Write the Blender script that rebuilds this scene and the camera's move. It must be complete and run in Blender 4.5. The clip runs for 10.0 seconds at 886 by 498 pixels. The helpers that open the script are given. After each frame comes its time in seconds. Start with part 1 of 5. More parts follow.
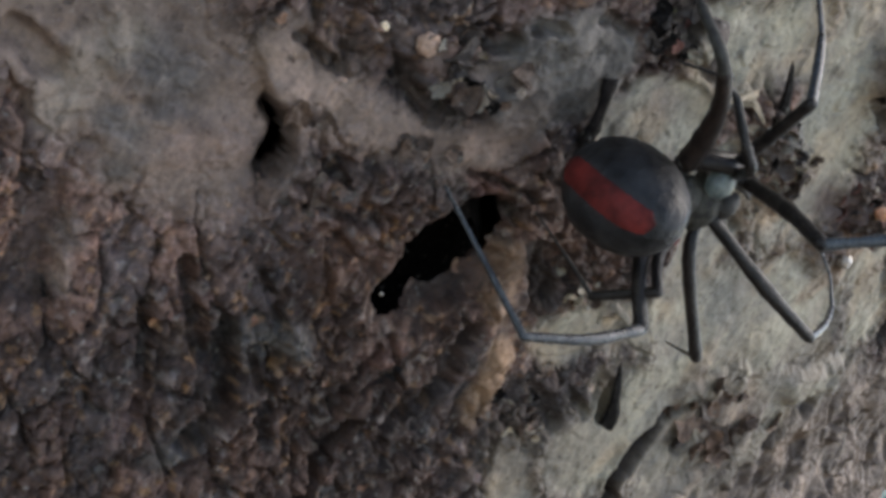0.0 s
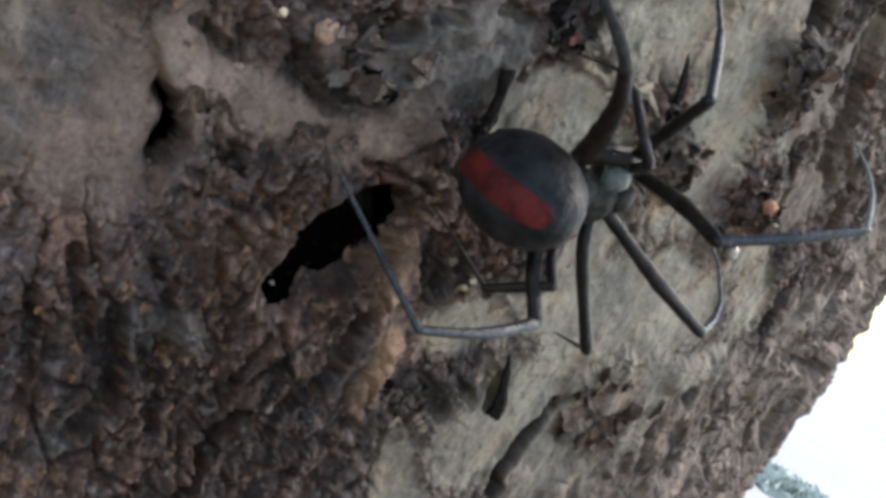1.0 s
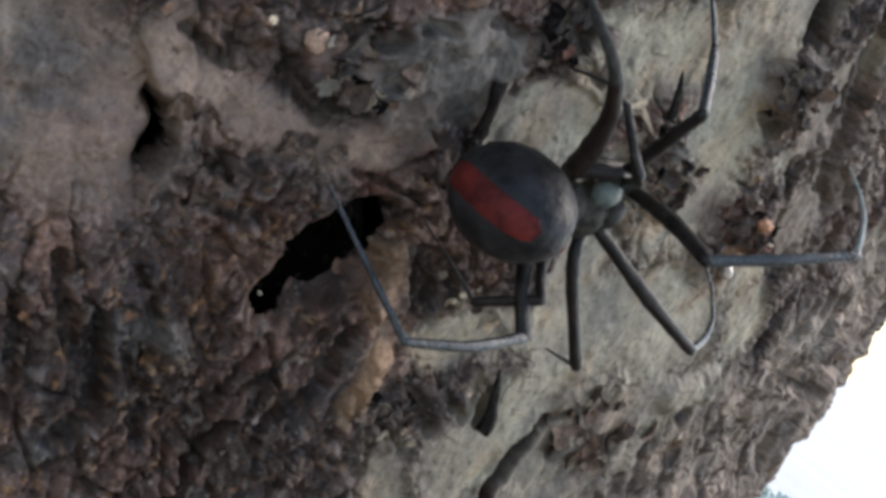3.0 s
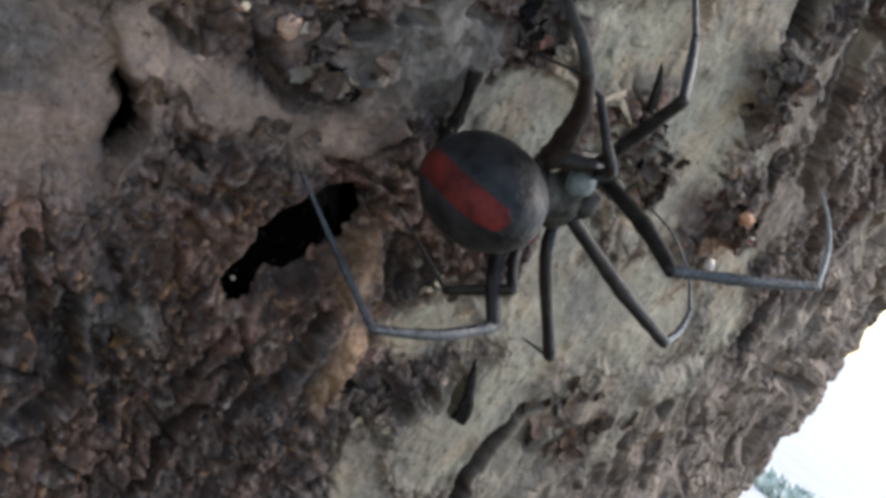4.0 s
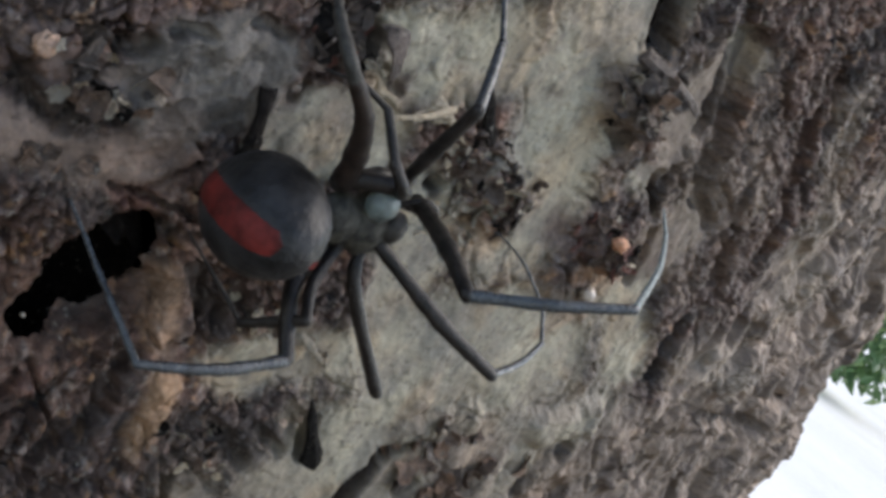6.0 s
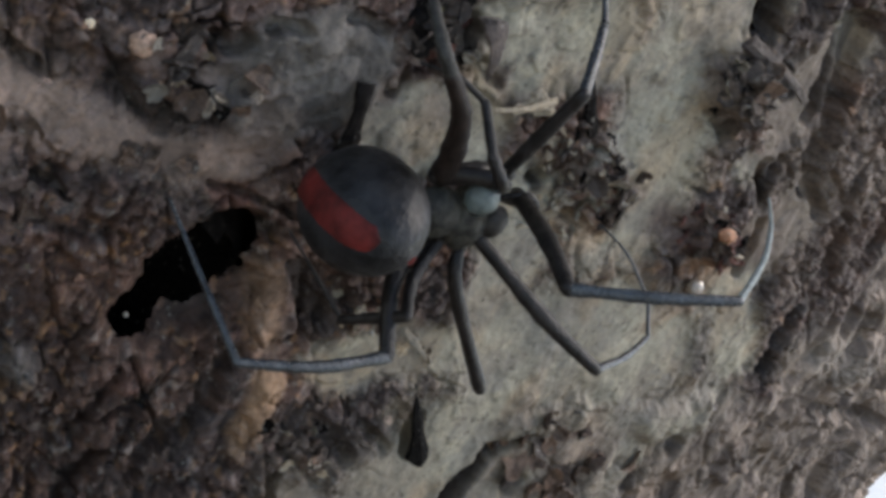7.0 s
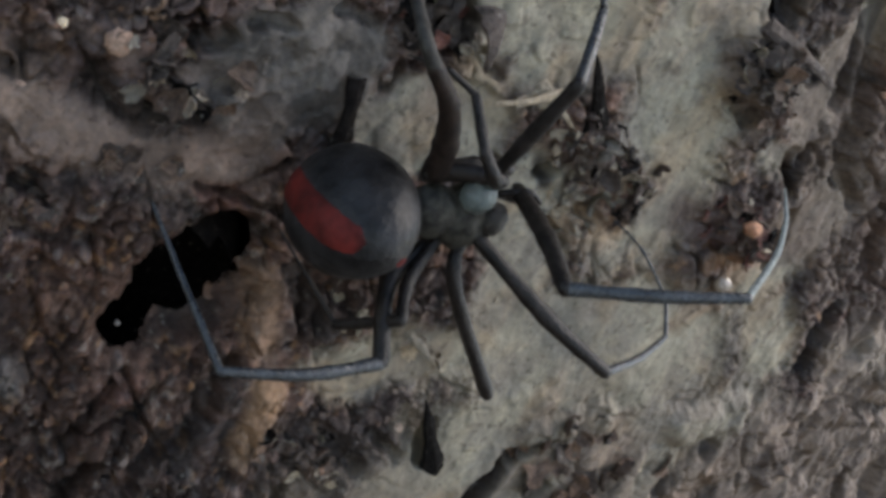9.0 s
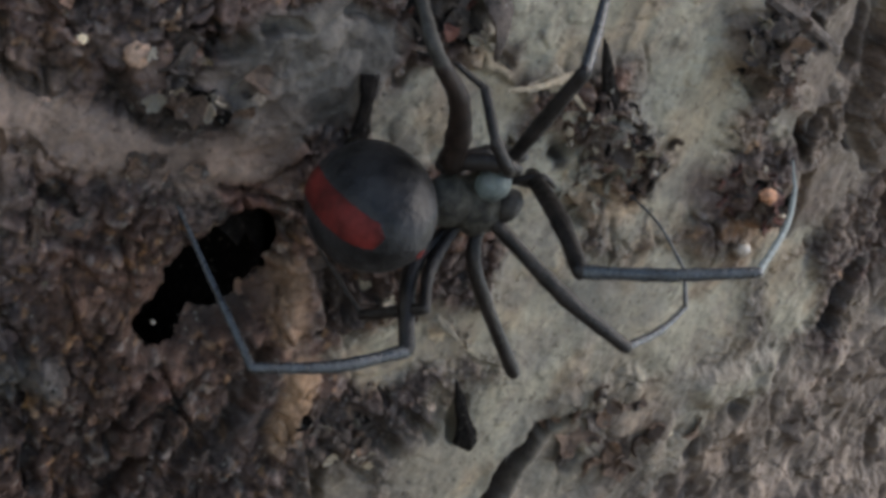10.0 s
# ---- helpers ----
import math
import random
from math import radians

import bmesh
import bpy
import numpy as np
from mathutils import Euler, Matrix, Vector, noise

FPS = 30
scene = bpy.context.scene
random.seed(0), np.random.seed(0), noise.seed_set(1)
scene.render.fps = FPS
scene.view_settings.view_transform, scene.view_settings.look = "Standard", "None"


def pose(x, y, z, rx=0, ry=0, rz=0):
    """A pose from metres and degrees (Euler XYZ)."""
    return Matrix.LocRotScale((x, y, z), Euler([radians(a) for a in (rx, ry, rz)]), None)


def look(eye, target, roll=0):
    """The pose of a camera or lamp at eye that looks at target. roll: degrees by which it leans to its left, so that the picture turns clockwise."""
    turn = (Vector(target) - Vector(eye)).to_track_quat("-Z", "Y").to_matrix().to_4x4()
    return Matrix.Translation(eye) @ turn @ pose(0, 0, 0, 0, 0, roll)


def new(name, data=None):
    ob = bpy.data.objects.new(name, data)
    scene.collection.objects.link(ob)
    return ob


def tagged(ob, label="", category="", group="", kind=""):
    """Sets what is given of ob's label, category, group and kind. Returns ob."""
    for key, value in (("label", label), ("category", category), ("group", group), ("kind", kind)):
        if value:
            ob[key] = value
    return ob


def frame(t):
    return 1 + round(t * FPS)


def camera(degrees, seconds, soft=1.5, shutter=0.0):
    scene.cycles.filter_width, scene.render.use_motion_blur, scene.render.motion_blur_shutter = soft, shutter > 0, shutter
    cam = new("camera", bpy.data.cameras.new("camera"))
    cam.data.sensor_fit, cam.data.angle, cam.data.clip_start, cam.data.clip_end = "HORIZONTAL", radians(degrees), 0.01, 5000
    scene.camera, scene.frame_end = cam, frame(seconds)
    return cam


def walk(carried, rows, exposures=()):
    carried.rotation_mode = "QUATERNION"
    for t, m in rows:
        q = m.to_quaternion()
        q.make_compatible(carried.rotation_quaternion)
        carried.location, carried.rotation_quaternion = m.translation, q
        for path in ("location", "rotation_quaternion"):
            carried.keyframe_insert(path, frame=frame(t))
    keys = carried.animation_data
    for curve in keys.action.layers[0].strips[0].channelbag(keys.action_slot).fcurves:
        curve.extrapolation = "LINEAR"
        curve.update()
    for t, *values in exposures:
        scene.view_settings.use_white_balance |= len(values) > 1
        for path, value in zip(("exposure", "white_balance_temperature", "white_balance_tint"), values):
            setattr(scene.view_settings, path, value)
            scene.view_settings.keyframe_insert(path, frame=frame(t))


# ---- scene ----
cam = camera(26.0, 10.0, soft=3.9)
# seconds, eye in metres, turn in degrees
PATH = [
    (0, (-0.10909, -0.29383, 1.19914), (82.93, -33.64, -38.57)),
    (0.5, (-0.10974, -0.29116, 1.19833), (83.38, -34.00, -40.66)),
    (1, (-0.11006, -0.29025, 1.19907), (84.67, -35.05, -43.50)),
    (1.5, (-0.11164, -0.28719, 1.20121), (85.62, -35.33, -44.46)),
    (2, (-0.11314, -0.28726, 1.19842), (85.13, -35.62, -43.47)),
    (2.5, (-0.11083, -0.28986, 1.19765), (85.12, -35.96, -43.59)),
    (2.7, (-0.10961, -0.29031, 1.19855), (85.27, -35.81, -43.42)),
    (3.8, (-0.10637, -0.29350, 1.20003), (84.71, -36.40, -41.93)),
    (4, (-0.10606, -0.29317, 1.20149), (84.19, -36.77, -42.04)),
    (4.5, (-0.09706, -0.29683, 1.20359), (84.01, -36.76, -41.40)),
    (5, (-0.09152, -0.29772, 1.20778), (83.14, -36.08, -38.89)),
    (5.5, (-0.08551, -0.29707, 1.21055), (82.84, -35.80, -37.83)),
    (5.7, (-0.08296, -0.29868, 1.21390), (82.99, -35.53, -37.46)),
    (6.8, (-0.08196, -0.30085, 1.21112), (80.93, -33.75, -33.35)),
    (7, (-0.08069, -0.29984, 1.21395), (80.37, -33.59, -32.44)),
    (7.5, (-0.07792, -0.30090, 1.21366), (79.66, -32.71, -31.09)),
    (8, (-0.07830, -0.29968, 1.21358), (79.17, -32.35, -30.20)),
    (8.5, (-0.07614, -0.30119, 1.21392), (78.96, -31.87, -29.62)),
    (9, (-0.07233, -0.29838, 1.21687), (78.61, -31.96, -29.18)),
    (9.5, (-0.07364, -0.29872, 1.21875), (77.35, -31.29, -28.57)),
    (10, (-0.07396, -0.30124, 1.22106), (76.49, -28.82, -28.20)),
]
walk(cam, [(t, pose(*eye, *turn)) for t, eye, turn in PATH], [(0.0, 1.18, 7400, 13), (5.7, 1.18, 7400, 13), (6.8, 0.98, 7400, 13), (10.0, 0.92, 7400, 13)])

# ---------------------------------------------------------------- world and light
world = bpy.data.worlds.new("sky")
scene.world = world
world.use_nodes = True
sky = world.node_tree.nodes.new("ShaderNodeTexSky")
sky.sky_type, sky.sun_disc = "NISHITA", False
sky.sun_elevation, sky.sun_rotation = radians(49), radians(102)
sky.air_density, sky.dust_density, sky.ozone_density = 1.0, 0.3, 1.0
background = world.node_tree.nodes["Background"]
world.node_tree.links.new(sky.outputs[0], background.inputs[0])
background.inputs[1].default_value = 0.14

sun_data = bpy.data.lights.new("sun", "SUN")
sun_data.energy, sun_data.angle, sun_data.color = 1.35, radians(40), (1.0, 0.98, 0.95)
sun = new("sun", sun_data)
sun.matrix_world = look((3.2, -0.7, 5.0), (0.0, 0.0, 1.2))

# ---------------------------------------------------------------- helpers
Z0 = 1.2
TRUNK_R = 0.18753


def mm(x, y, z):
    """A place near the spider: millimetres from the trunk's axis and from the height Z0."""
    return Vector((x / 1000, y / 1000, Z0 + z / 1000))


def on_bark(s, h, out=0.0):
    """The place s mm round the trunk and h mm up, out mm off the mean bark, with its frame (across, up, outward)."""
    a = s / 1000 / TRUNK_R
    across, up, outward = Vector((math.cos(a), math.sin(a), 0)), Vector((0, 0, 1)), Vector((math.sin(a), -math.cos(a), 0))
    return outward * (TRUNK_R + out / 1000) + Vector((0, 0, Z0 + h / 1000)), across, up, outward


def part(name, bm, material, parent=None, label=""):
    me = bpy.data.meshes.new(name)
    bm.to_mesh(me)
    bm.free()
    me.materials.append(material)
    ob = new(name, me)
    if parent:
        ob.parent = parent
    return tagged(ob, label)


def smooth(ob):
    ob.data.polygons.foreach_set("use_smooth", [True] * len(ob.data.polygons))
    return ob


# ---------------------------------------------------------------- materials
def nodes_of(name):
    m = bpy.data.materials.new(name)
    m.use_nodes = True
    t = m.node_tree
    return m, t, t.nodes, t.links, t.nodes["Principled BSDF"]


def noise_node(t, scale, detail=6, rough=0.6, vector=None):
    n = t.nodes.new("ShaderNodeTexNoise")
    n.inputs["Scale"].default_value, n.inputs["Detail"].default_value, n.inputs["Roughness"].default_value = scale, detail, rough
    if vector:
        t.links.new(vector, n.inputs["Vector"])
    return n


def ramp(t, source, *stops):
    r = t.nodes.new("ShaderNodeValToRGB")
    t.links.new(source, r.inputs[0])
    while len(r.color_ramp.elements) < len(stops):
        r.color_ramp.elements.new(0.5)
    for e, (at, c) in zip(r.color_ramp.elements, stops):
        e.position, e.color = at, (*c, 1) if len(c) == 3 else c
    return r


def mix(t, kind, factor, a, b):
    n = t.nodes.new("ShaderNodeMix")
    n.data_type, n.blend_type = "RGBA", kind
    for value, slot in ((factor, 0), (a, 6), (b, 7)):
        if hasattr(value, "links"):
            t.links.new(value, n.inputs[slot])
        else:
            n.inputs[slot].default_value = value if slot == 0 else (*value, 1)
    return n.outputs[2]


def bump(t, height, strength, distance):
    b = t.nodes.new("ShaderNodeBump")
    b.inputs["Strength"].default_value, b.inputs["Distance"].default_value = strength, distance
    t.links.new(height, b.inputs["Height"])
    return b.outputs[0]


def level(t, value, low, high):
    """A share from 0 to 1 taken to the range from low to high."""
    n = t.nodes.new("ShaderNodeMapRange")
    n.inputs["To Min"].default_value, n.inputs["To Max"].default_value = low, high
    if hasattr(value, "links"):
        t.links.new(value, n.inputs["Value"])
    else:
        n.inputs["Value"].default_value = value
    return n.outputs[0]


def bark_material(name, base=None, rough=0.6, spec=0.45):
    """Weathered bark: the mesh's own tone (or a base colour varied from piece to piece), fine speckle, grain and pores.
    The tone's alpha says how broken the bark is: broken bark is grainier and has shiny fresh faces."""
    m, t, n, l, b = nodes_of(name)
    obj = n.new("ShaderNodeNewGeometry").outputs["Position"]
    broken = 1.0
    if base is None:
        tone = n.new("ShaderNodeAttribute")
        tone.attribute_name = "tone"
        colour, broken = tone.outputs["Color"], tone.outputs["Alpha"]
    else:
        info = n.new("ShaderNodeObjectInfo")
        r = ramp(t, info.outputs["Random"], (0.0, [c * 0.55 for c in base]), (0.5, base), (0.85, [base[0] * 1.3, base[1] * 1.2, base[2] * 1.1]), (1.0, [min(1, c * 1.6) for c in base]))
        colour = r.outputs[0]
    fine, mid, speck = noise_node(t, 2300, 5, 0.7, obj), noise_node(t, 620, 7, 0.7, obj), noise_node(t, 1500, 2, 0.5, obj)
    c1 = mix(t, "MULTIPLY", level(t, broken, 0.45, 0.75), colour, ramp(t, mid.outputs[0], (0.28, (0.42, 0.42, 0.44)), (0.5, (0.95, 0.95, 0.95)), (0.72, (1.5, 1.42, 1.32))).outputs[0])
    c2 = mix(t, "MULTIPLY", level(t, broken, 0.35, 0.55), c1, ramp(t, fine.outputs[0], (0.3, (0.4, 0.4, 0.41)), (0.5, (1, 1, 1)), (0.68, (1.7, 1.62, 1.52))).outputs[0])
    pit = ramp(t, speck.outputs[0], (0.30, (0.45, 0.43, 0.42)), (0.37, (1, 1, 1)))
    c3 = mix(t, "MULTIPLY", 0.8, c2, pit.outputs[0])
    lichen = n.new("ShaderNodeMath")
    lichen.operation = "MULTIPLY"
    l.new(ramp(t, speck.outputs[0], (0.66, (0, 0, 0)), (0.72, (1, 1, 1))).outputs[0], lichen.inputs[0])
    l.new(level(t, broken, 0.12, 0.28), lichen.inputs[1])
    l.new(mix(t, "MIX", lichen.outputs[0], c3, (0.5, 0.47, 0.41)), b.inputs["Base Color"])
    gloss = mix(t, "MIX", level(t, broken, 0.25, 1.0), (rough + 0.12,) * 3, ramp(t, fine.outputs[0], (0.34, (rough + 0.2,) * 3), (0.52, (rough - 0.08,) * 3), (0.66, (rough - 0.34,) * 3)).outputs[0])
    l.new(gloss, b.inputs["Roughness"])
    b.inputs["Specular IOR Level"].default_value = spec
    add, half = n.new("ShaderNodeMath"), n.new("ShaderNodeMath")
    add.operation, half.operation, half.inputs[1].default_value = "ADD", "MULTIPLY", 0.5
    l.new(mid.outputs[0], half.inputs[0])
    l.new(fine.outputs[0], add.inputs[0])
    l.new(half.outputs[0], add.inputs[1])
    bend = n.new("ShaderNodeBump")
    bend.inputs["Distance"].default_value = 0.0005
    l.new(level(t, broken, 0.18, 0.6), bend.inputs["Strength"])
    l.new(add.outputs[0], bend.inputs["Height"])
    l.new(bend.outputs[0], b.inputs["Normal"])
    return m


BARK = bark_material("bark", None, 0.52, 0.32)
BARK_DARK = bark_material("bark_dark", (0.062, 0.047, 0.040))
BARK_BROWN = bark_material("bark_brown", (0.13, 0.085, 0.062))
BARK_PALE = bark_material("bark_pale", (0.33, 0.285, 0.22), 0.5)
BARK_CURL = bark_material("bark_curl", (0.33, 0.29, 0.235), 0.42)
BARK_CHIP = bark_material("bark_chip", None, 0.42, 0.4)
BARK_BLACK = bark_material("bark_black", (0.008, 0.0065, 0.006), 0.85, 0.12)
BARK_RED = bark_material("bark_red", (0.13, 0.05, 0.038))


def shell_material(name, colour, rough, coat, spots=(0.5, 1.5), scale=900, distance=0.00012, spec=0.5):
    """Spider cuticle: dark, glossy, with a fine pitted and hairy grain."""
    m, t, n, l, b = nodes_of(name)
    co = n.new("ShaderNodeTexCoord").outputs["Object"]
    a, f = noise_node(t, scale, 5, 0.6, co), noise_node(t, scale * 5, 3, 0.6, co)
    c = ramp(t, a.outputs[0], (0.3, [x * spots[0] for x in colour]), (0.7, [x * spots[1] for x in colour]))
    l.new(c.outputs[0], b.inputs["Base Color"])
    l.new(ramp(t, f.outputs[0], (0.3, (rough + 0.12,) * 3), (0.7, (max(0.05, rough - 0.08),) * 3)).outputs[0], b.inputs["Roughness"])
    b.inputs["Coat Weight"].default_value, b.inputs["Coat Roughness"].default_value = coat, 0.22
    b.inputs["Specular IOR Level"].default_value = spec
    l.new(bump(t, f.outputs[0], 0.5, distance), b.inputs["Normal"])
    return m


ABDOMEN = shell_material("abdomen_cuticle", (0.0110, 0.0108, 0.0110), 0.46, 0.04, (0.1, 3.6), 330, 0.0003, 0.26)
RED = shell_material("red_cuticle", (0.125, 0.016, 0.013), 0.62, 0.0, (0.25, 1.6), 420, spec=0.2)
THORAX = shell_material("thorax_cuticle", (0.02, 0.017, 0.014), 0.55, 0.0, (0.3, 2.2), 900, 0.0003)
LEG_DARK = shell_material("leg_dark", (0.0080, 0.0065, 0.0058), 0.36, 0.08, (0.2, 3.6), 650, 0.0004, spec=0.28)
# blue-grey base carries part of the sky's sheen on the legs
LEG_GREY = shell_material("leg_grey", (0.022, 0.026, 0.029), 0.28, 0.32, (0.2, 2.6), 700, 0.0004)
LEG_BROWN = shell_material("leg_brown", (0.015, 0.0095, 0.0075), 0.5, 0.05, (0.4, 2.2), 1300, spec=0.3)
LEG_DUSK = shell_material("leg_dusk", (0.034, 0.032, 0.028), 0.6, 0.0, (0.4, 1.9), 1100, spec=0.3)
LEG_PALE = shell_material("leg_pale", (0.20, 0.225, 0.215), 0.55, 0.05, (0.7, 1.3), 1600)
GALL = bark_material("gall", (0.95, 0.62, 0.45), 0.55)
ORANGE = bark_material("orange_wood", (0.36, 0.185, 0.115), 0.55)


def resin_material():
    m, t, n, l, b = nodes_of("resin")
    co = n.new("ShaderNodeTexCoord").outputs["Object"]
    a = noise_node(t, 1500, 3, 0.5, co)
    l.new(ramp(t, a.outputs[0], (0.3, (0.35, 0.27, 0.2)), (0.7, (0.6, 0.52, 0.44))).outputs[0], b.inputs["Base Color"])
    b.inputs["Roughness"].default_value, b.inputs["Coat Weight"].default_value = 0.12, 0.8
    b.inputs["Transmission Weight"].default_value = 0.35
    return m


RESIN = resin_material()


def ground_material():
    m, t, n, l, b = nodes_of("ground")
    co = n.new("ShaderNodeTexCoord").outputs["Object"]
    a, f = noise_node(t, 0.35, 5, 0.6, co), noise_node(t, 14, 6, 0.7, co)
    far = n.new("ShaderNodeVectorMath")
    far.operation = "LENGTH"
    l.new(co, far.inputs[0])
    share = n.new("ShaderNodeMapRange")
    share.inputs["From Min"].default_value, share.inputs["From Max"].default_value = 4.0, 6.5
    l.new(far.outputs["Value"], share.inputs["Value"])
    pale = ramp(t, a.outputs[0], (0.35, (0.66, 0.65, 0.61)), (0.7, (0.78, 0.77, 0.74))).outputs[0]
    # unseen dark ground near the trunk, added to cut light bounced from below
    low_bounce = ramp(t, a.outputs[0], (0.35, (0.06, 0.045, 0.03)), (0.7, (0.12, 0.09, 0.06))).outputs[0]
    l.new(mix(t, "MULTIPLY", 0.25, mix(t, "MIX", share.outputs[0], low_bounce, pale), ramp(t, f.outputs[0], (0.3, (0.6, 0.6, 0.6)), (0.7, (1.3, 1.3, 1.3))).outputs[0]), b.inputs["Base Color"])
    b.inputs["Roughness"].default_value = 0.9
    l.new(bump(t, f.outputs[0], 0.5, 0.02), b.inputs["Normal"])
    return m


def leaf_material(name, low, mid, high):
    m, t, n, l, b = nodes_of(name)
    r = n.new("ShaderNodeNewGeometry").outputs["Random Per Island"]
    l.new(ramp(t, r, (0.0, low), (0.6, mid), (1.0, high)).outputs[0], b.inputs["Base Color"])
    b.inputs["Roughness"].default_value, b.inputs["Transmission Weight"].default_value = 0.5, 0.0
    return m


GROUND = ground_material()
LEAF = leaf_material("leaf", (0.06, 0.12, 0.05), (0.10, 0.2, 0.07), (0.2, 0.28, 0.1))
# leaf colour made very pale, to stand in for overexposure
BLOWN_LEAF = leaf_material("blown_leaf", (0.46, 0.55, 0.50), (0.54, 0.62, 0.57), (0.62, 0.68, 0.63))
COLLAR = shell_material("collar_cuticle", (0.026, 0.024, 0.019), 0.55, 0.03, (0.12, 3.4), 1100, 0.0006, 0.3)
HEAD = shell_material("head_cuticle", (0.10, 0.125, 0.120), 0.36, 0.15, (0.3, 1.7), 600, 0.0004)

def blob(centre, semi, axes=None, rings=24, dents=0.0, seed=0):
    bm = bmesh.new()
    bmesh.ops.create_uvsphere(bm, u_segments=rings * 2, v_segments=rings, radius=1)
    for v in bm.verts:
        d = v.co.normalized()
        k = 1 + dents * noise.noise(d * 2.3 + Vector((seed, 0, 0))) + dents * 0.4 * noise.noise(d * 7 + Vector((0, seed, 0)))
        q = Vector((d.x * semi[0], d.y * semi[1], d.z * semi[2])) * k
        v.co = (axes @ q if axes else q) + Vector(centre)
    for f in bm.faces:
        f.smooth = True
    return bm


# ---------------------------------------------------------------- bark relief
def lattice(ix, iy, seed):
    """A random number from 0 to 1 for each lattice corner."""
    k = (ix.astype(np.int64) * 374761393 + iy.astype(np.int64) * 668265263 + seed * 974711) & 0xFFFFFFFF
    k = ((k ^ (k >> 13)) * 1274126177) & 0xFFFFFFFF
    k = ((k ^ (k >> 16)) * 2246822519) & 0xFFFFFFFF
    return ((k ^ (k >> 15)) & 0xFFFFFF) / float(0xFFFFFF)


def value_noise(x, y, seed):
    ix, iy = np.floor(x), np.floor(y)
    fx, fy = x - ix, y - iy
    fx, fy = fx * fx * fx * (fx * (fx * 6 - 15) + 10), fy * fy * fy * (fy * (fy * 6 - 15) + 10)
    a, b = lattice(ix, iy, seed), lattice(ix + 1, iy, seed)
    c, d = lattice(ix, iy + 1, seed), lattice(ix + 1, iy + 1, seed)
    return (a + (b - a) * fx) * (1 - fy) + (c + (d - c) * fx) * fy


def fbm(x, y, octaves, seed, gain=0.5):
    """Layered noise about 0, from -1 to 1."""
    total, size, norm = 0 * x, 1.0, 0.0
    for k in range(octaves):
        ca, sa = math.cos(k * 0.9), math.sin(k * 0.9)
        total = total + size * (2 * value_noise((x * ca - y * sa) * 2**k + 17 * k, (x * sa + y * ca) * 2**k - 9 * k, seed + k) - 1)
        norm, size = norm + size, size * gain
    return total / norm


def cells(x, y, seed):
    """Cracked plates: the distance to the border, and a random number and tilts for each plate."""
    ix, iy = np.floor(x), np.floor(y)
    f1, f2 = np.full(x.shape, 9.0), np.full(x.shape, 9.0)
    ident, dx1, dy1 = 0 * x, 0 * x, 0 * x
    for i in (-1, 0, 1):
        for j in (-1, 0, 1):
            cx, cy = ix + i, iy + j
            dx, dy = cx + lattice(cx, cy, seed) - x, cy + lattice(cx, cy, seed + 7) - y
            d = np.hypot(dx, dy)
            near = d < f1
            f2 = np.where(near, f1, np.minimum(f2, d))
            f1 = np.where(near, d, f1)
            ident = np.where(near, lattice(cx, cy, seed + 13), ident)
            dx1, dy1 = np.where(near, dx, dx1), np.where(near, dy, dy1)
    return f2 - f1, ident, dx1, dy1


def step(a, b, v):
    u = np.clip((v - a) / (b - a), 0, 1)
    return u * u * (3 - 2 * u)


def line_off(s, h, *way):
    """The distance in mm from a broken line through the places way."""
    best = np.full(s.shape, 1e9)
    for (s0, h0), (s1, h1) in zip(way, way[1:] or way):
        ds, dh = s1 - s0, h1 - h0
        u = np.clip(((s - s0) * ds + (h - h0) * dh) / (ds * ds + dh * dh + 1e-9), 0, 1)
        best = np.minimum(best, np.hypot(s - s0 - u * ds, h - h0 - u * dh))
    return best


BURROW = ((-12.2, -21.1), (-11.4, -17.3), (-10.7, -15.1), (-9.4, -13.0))


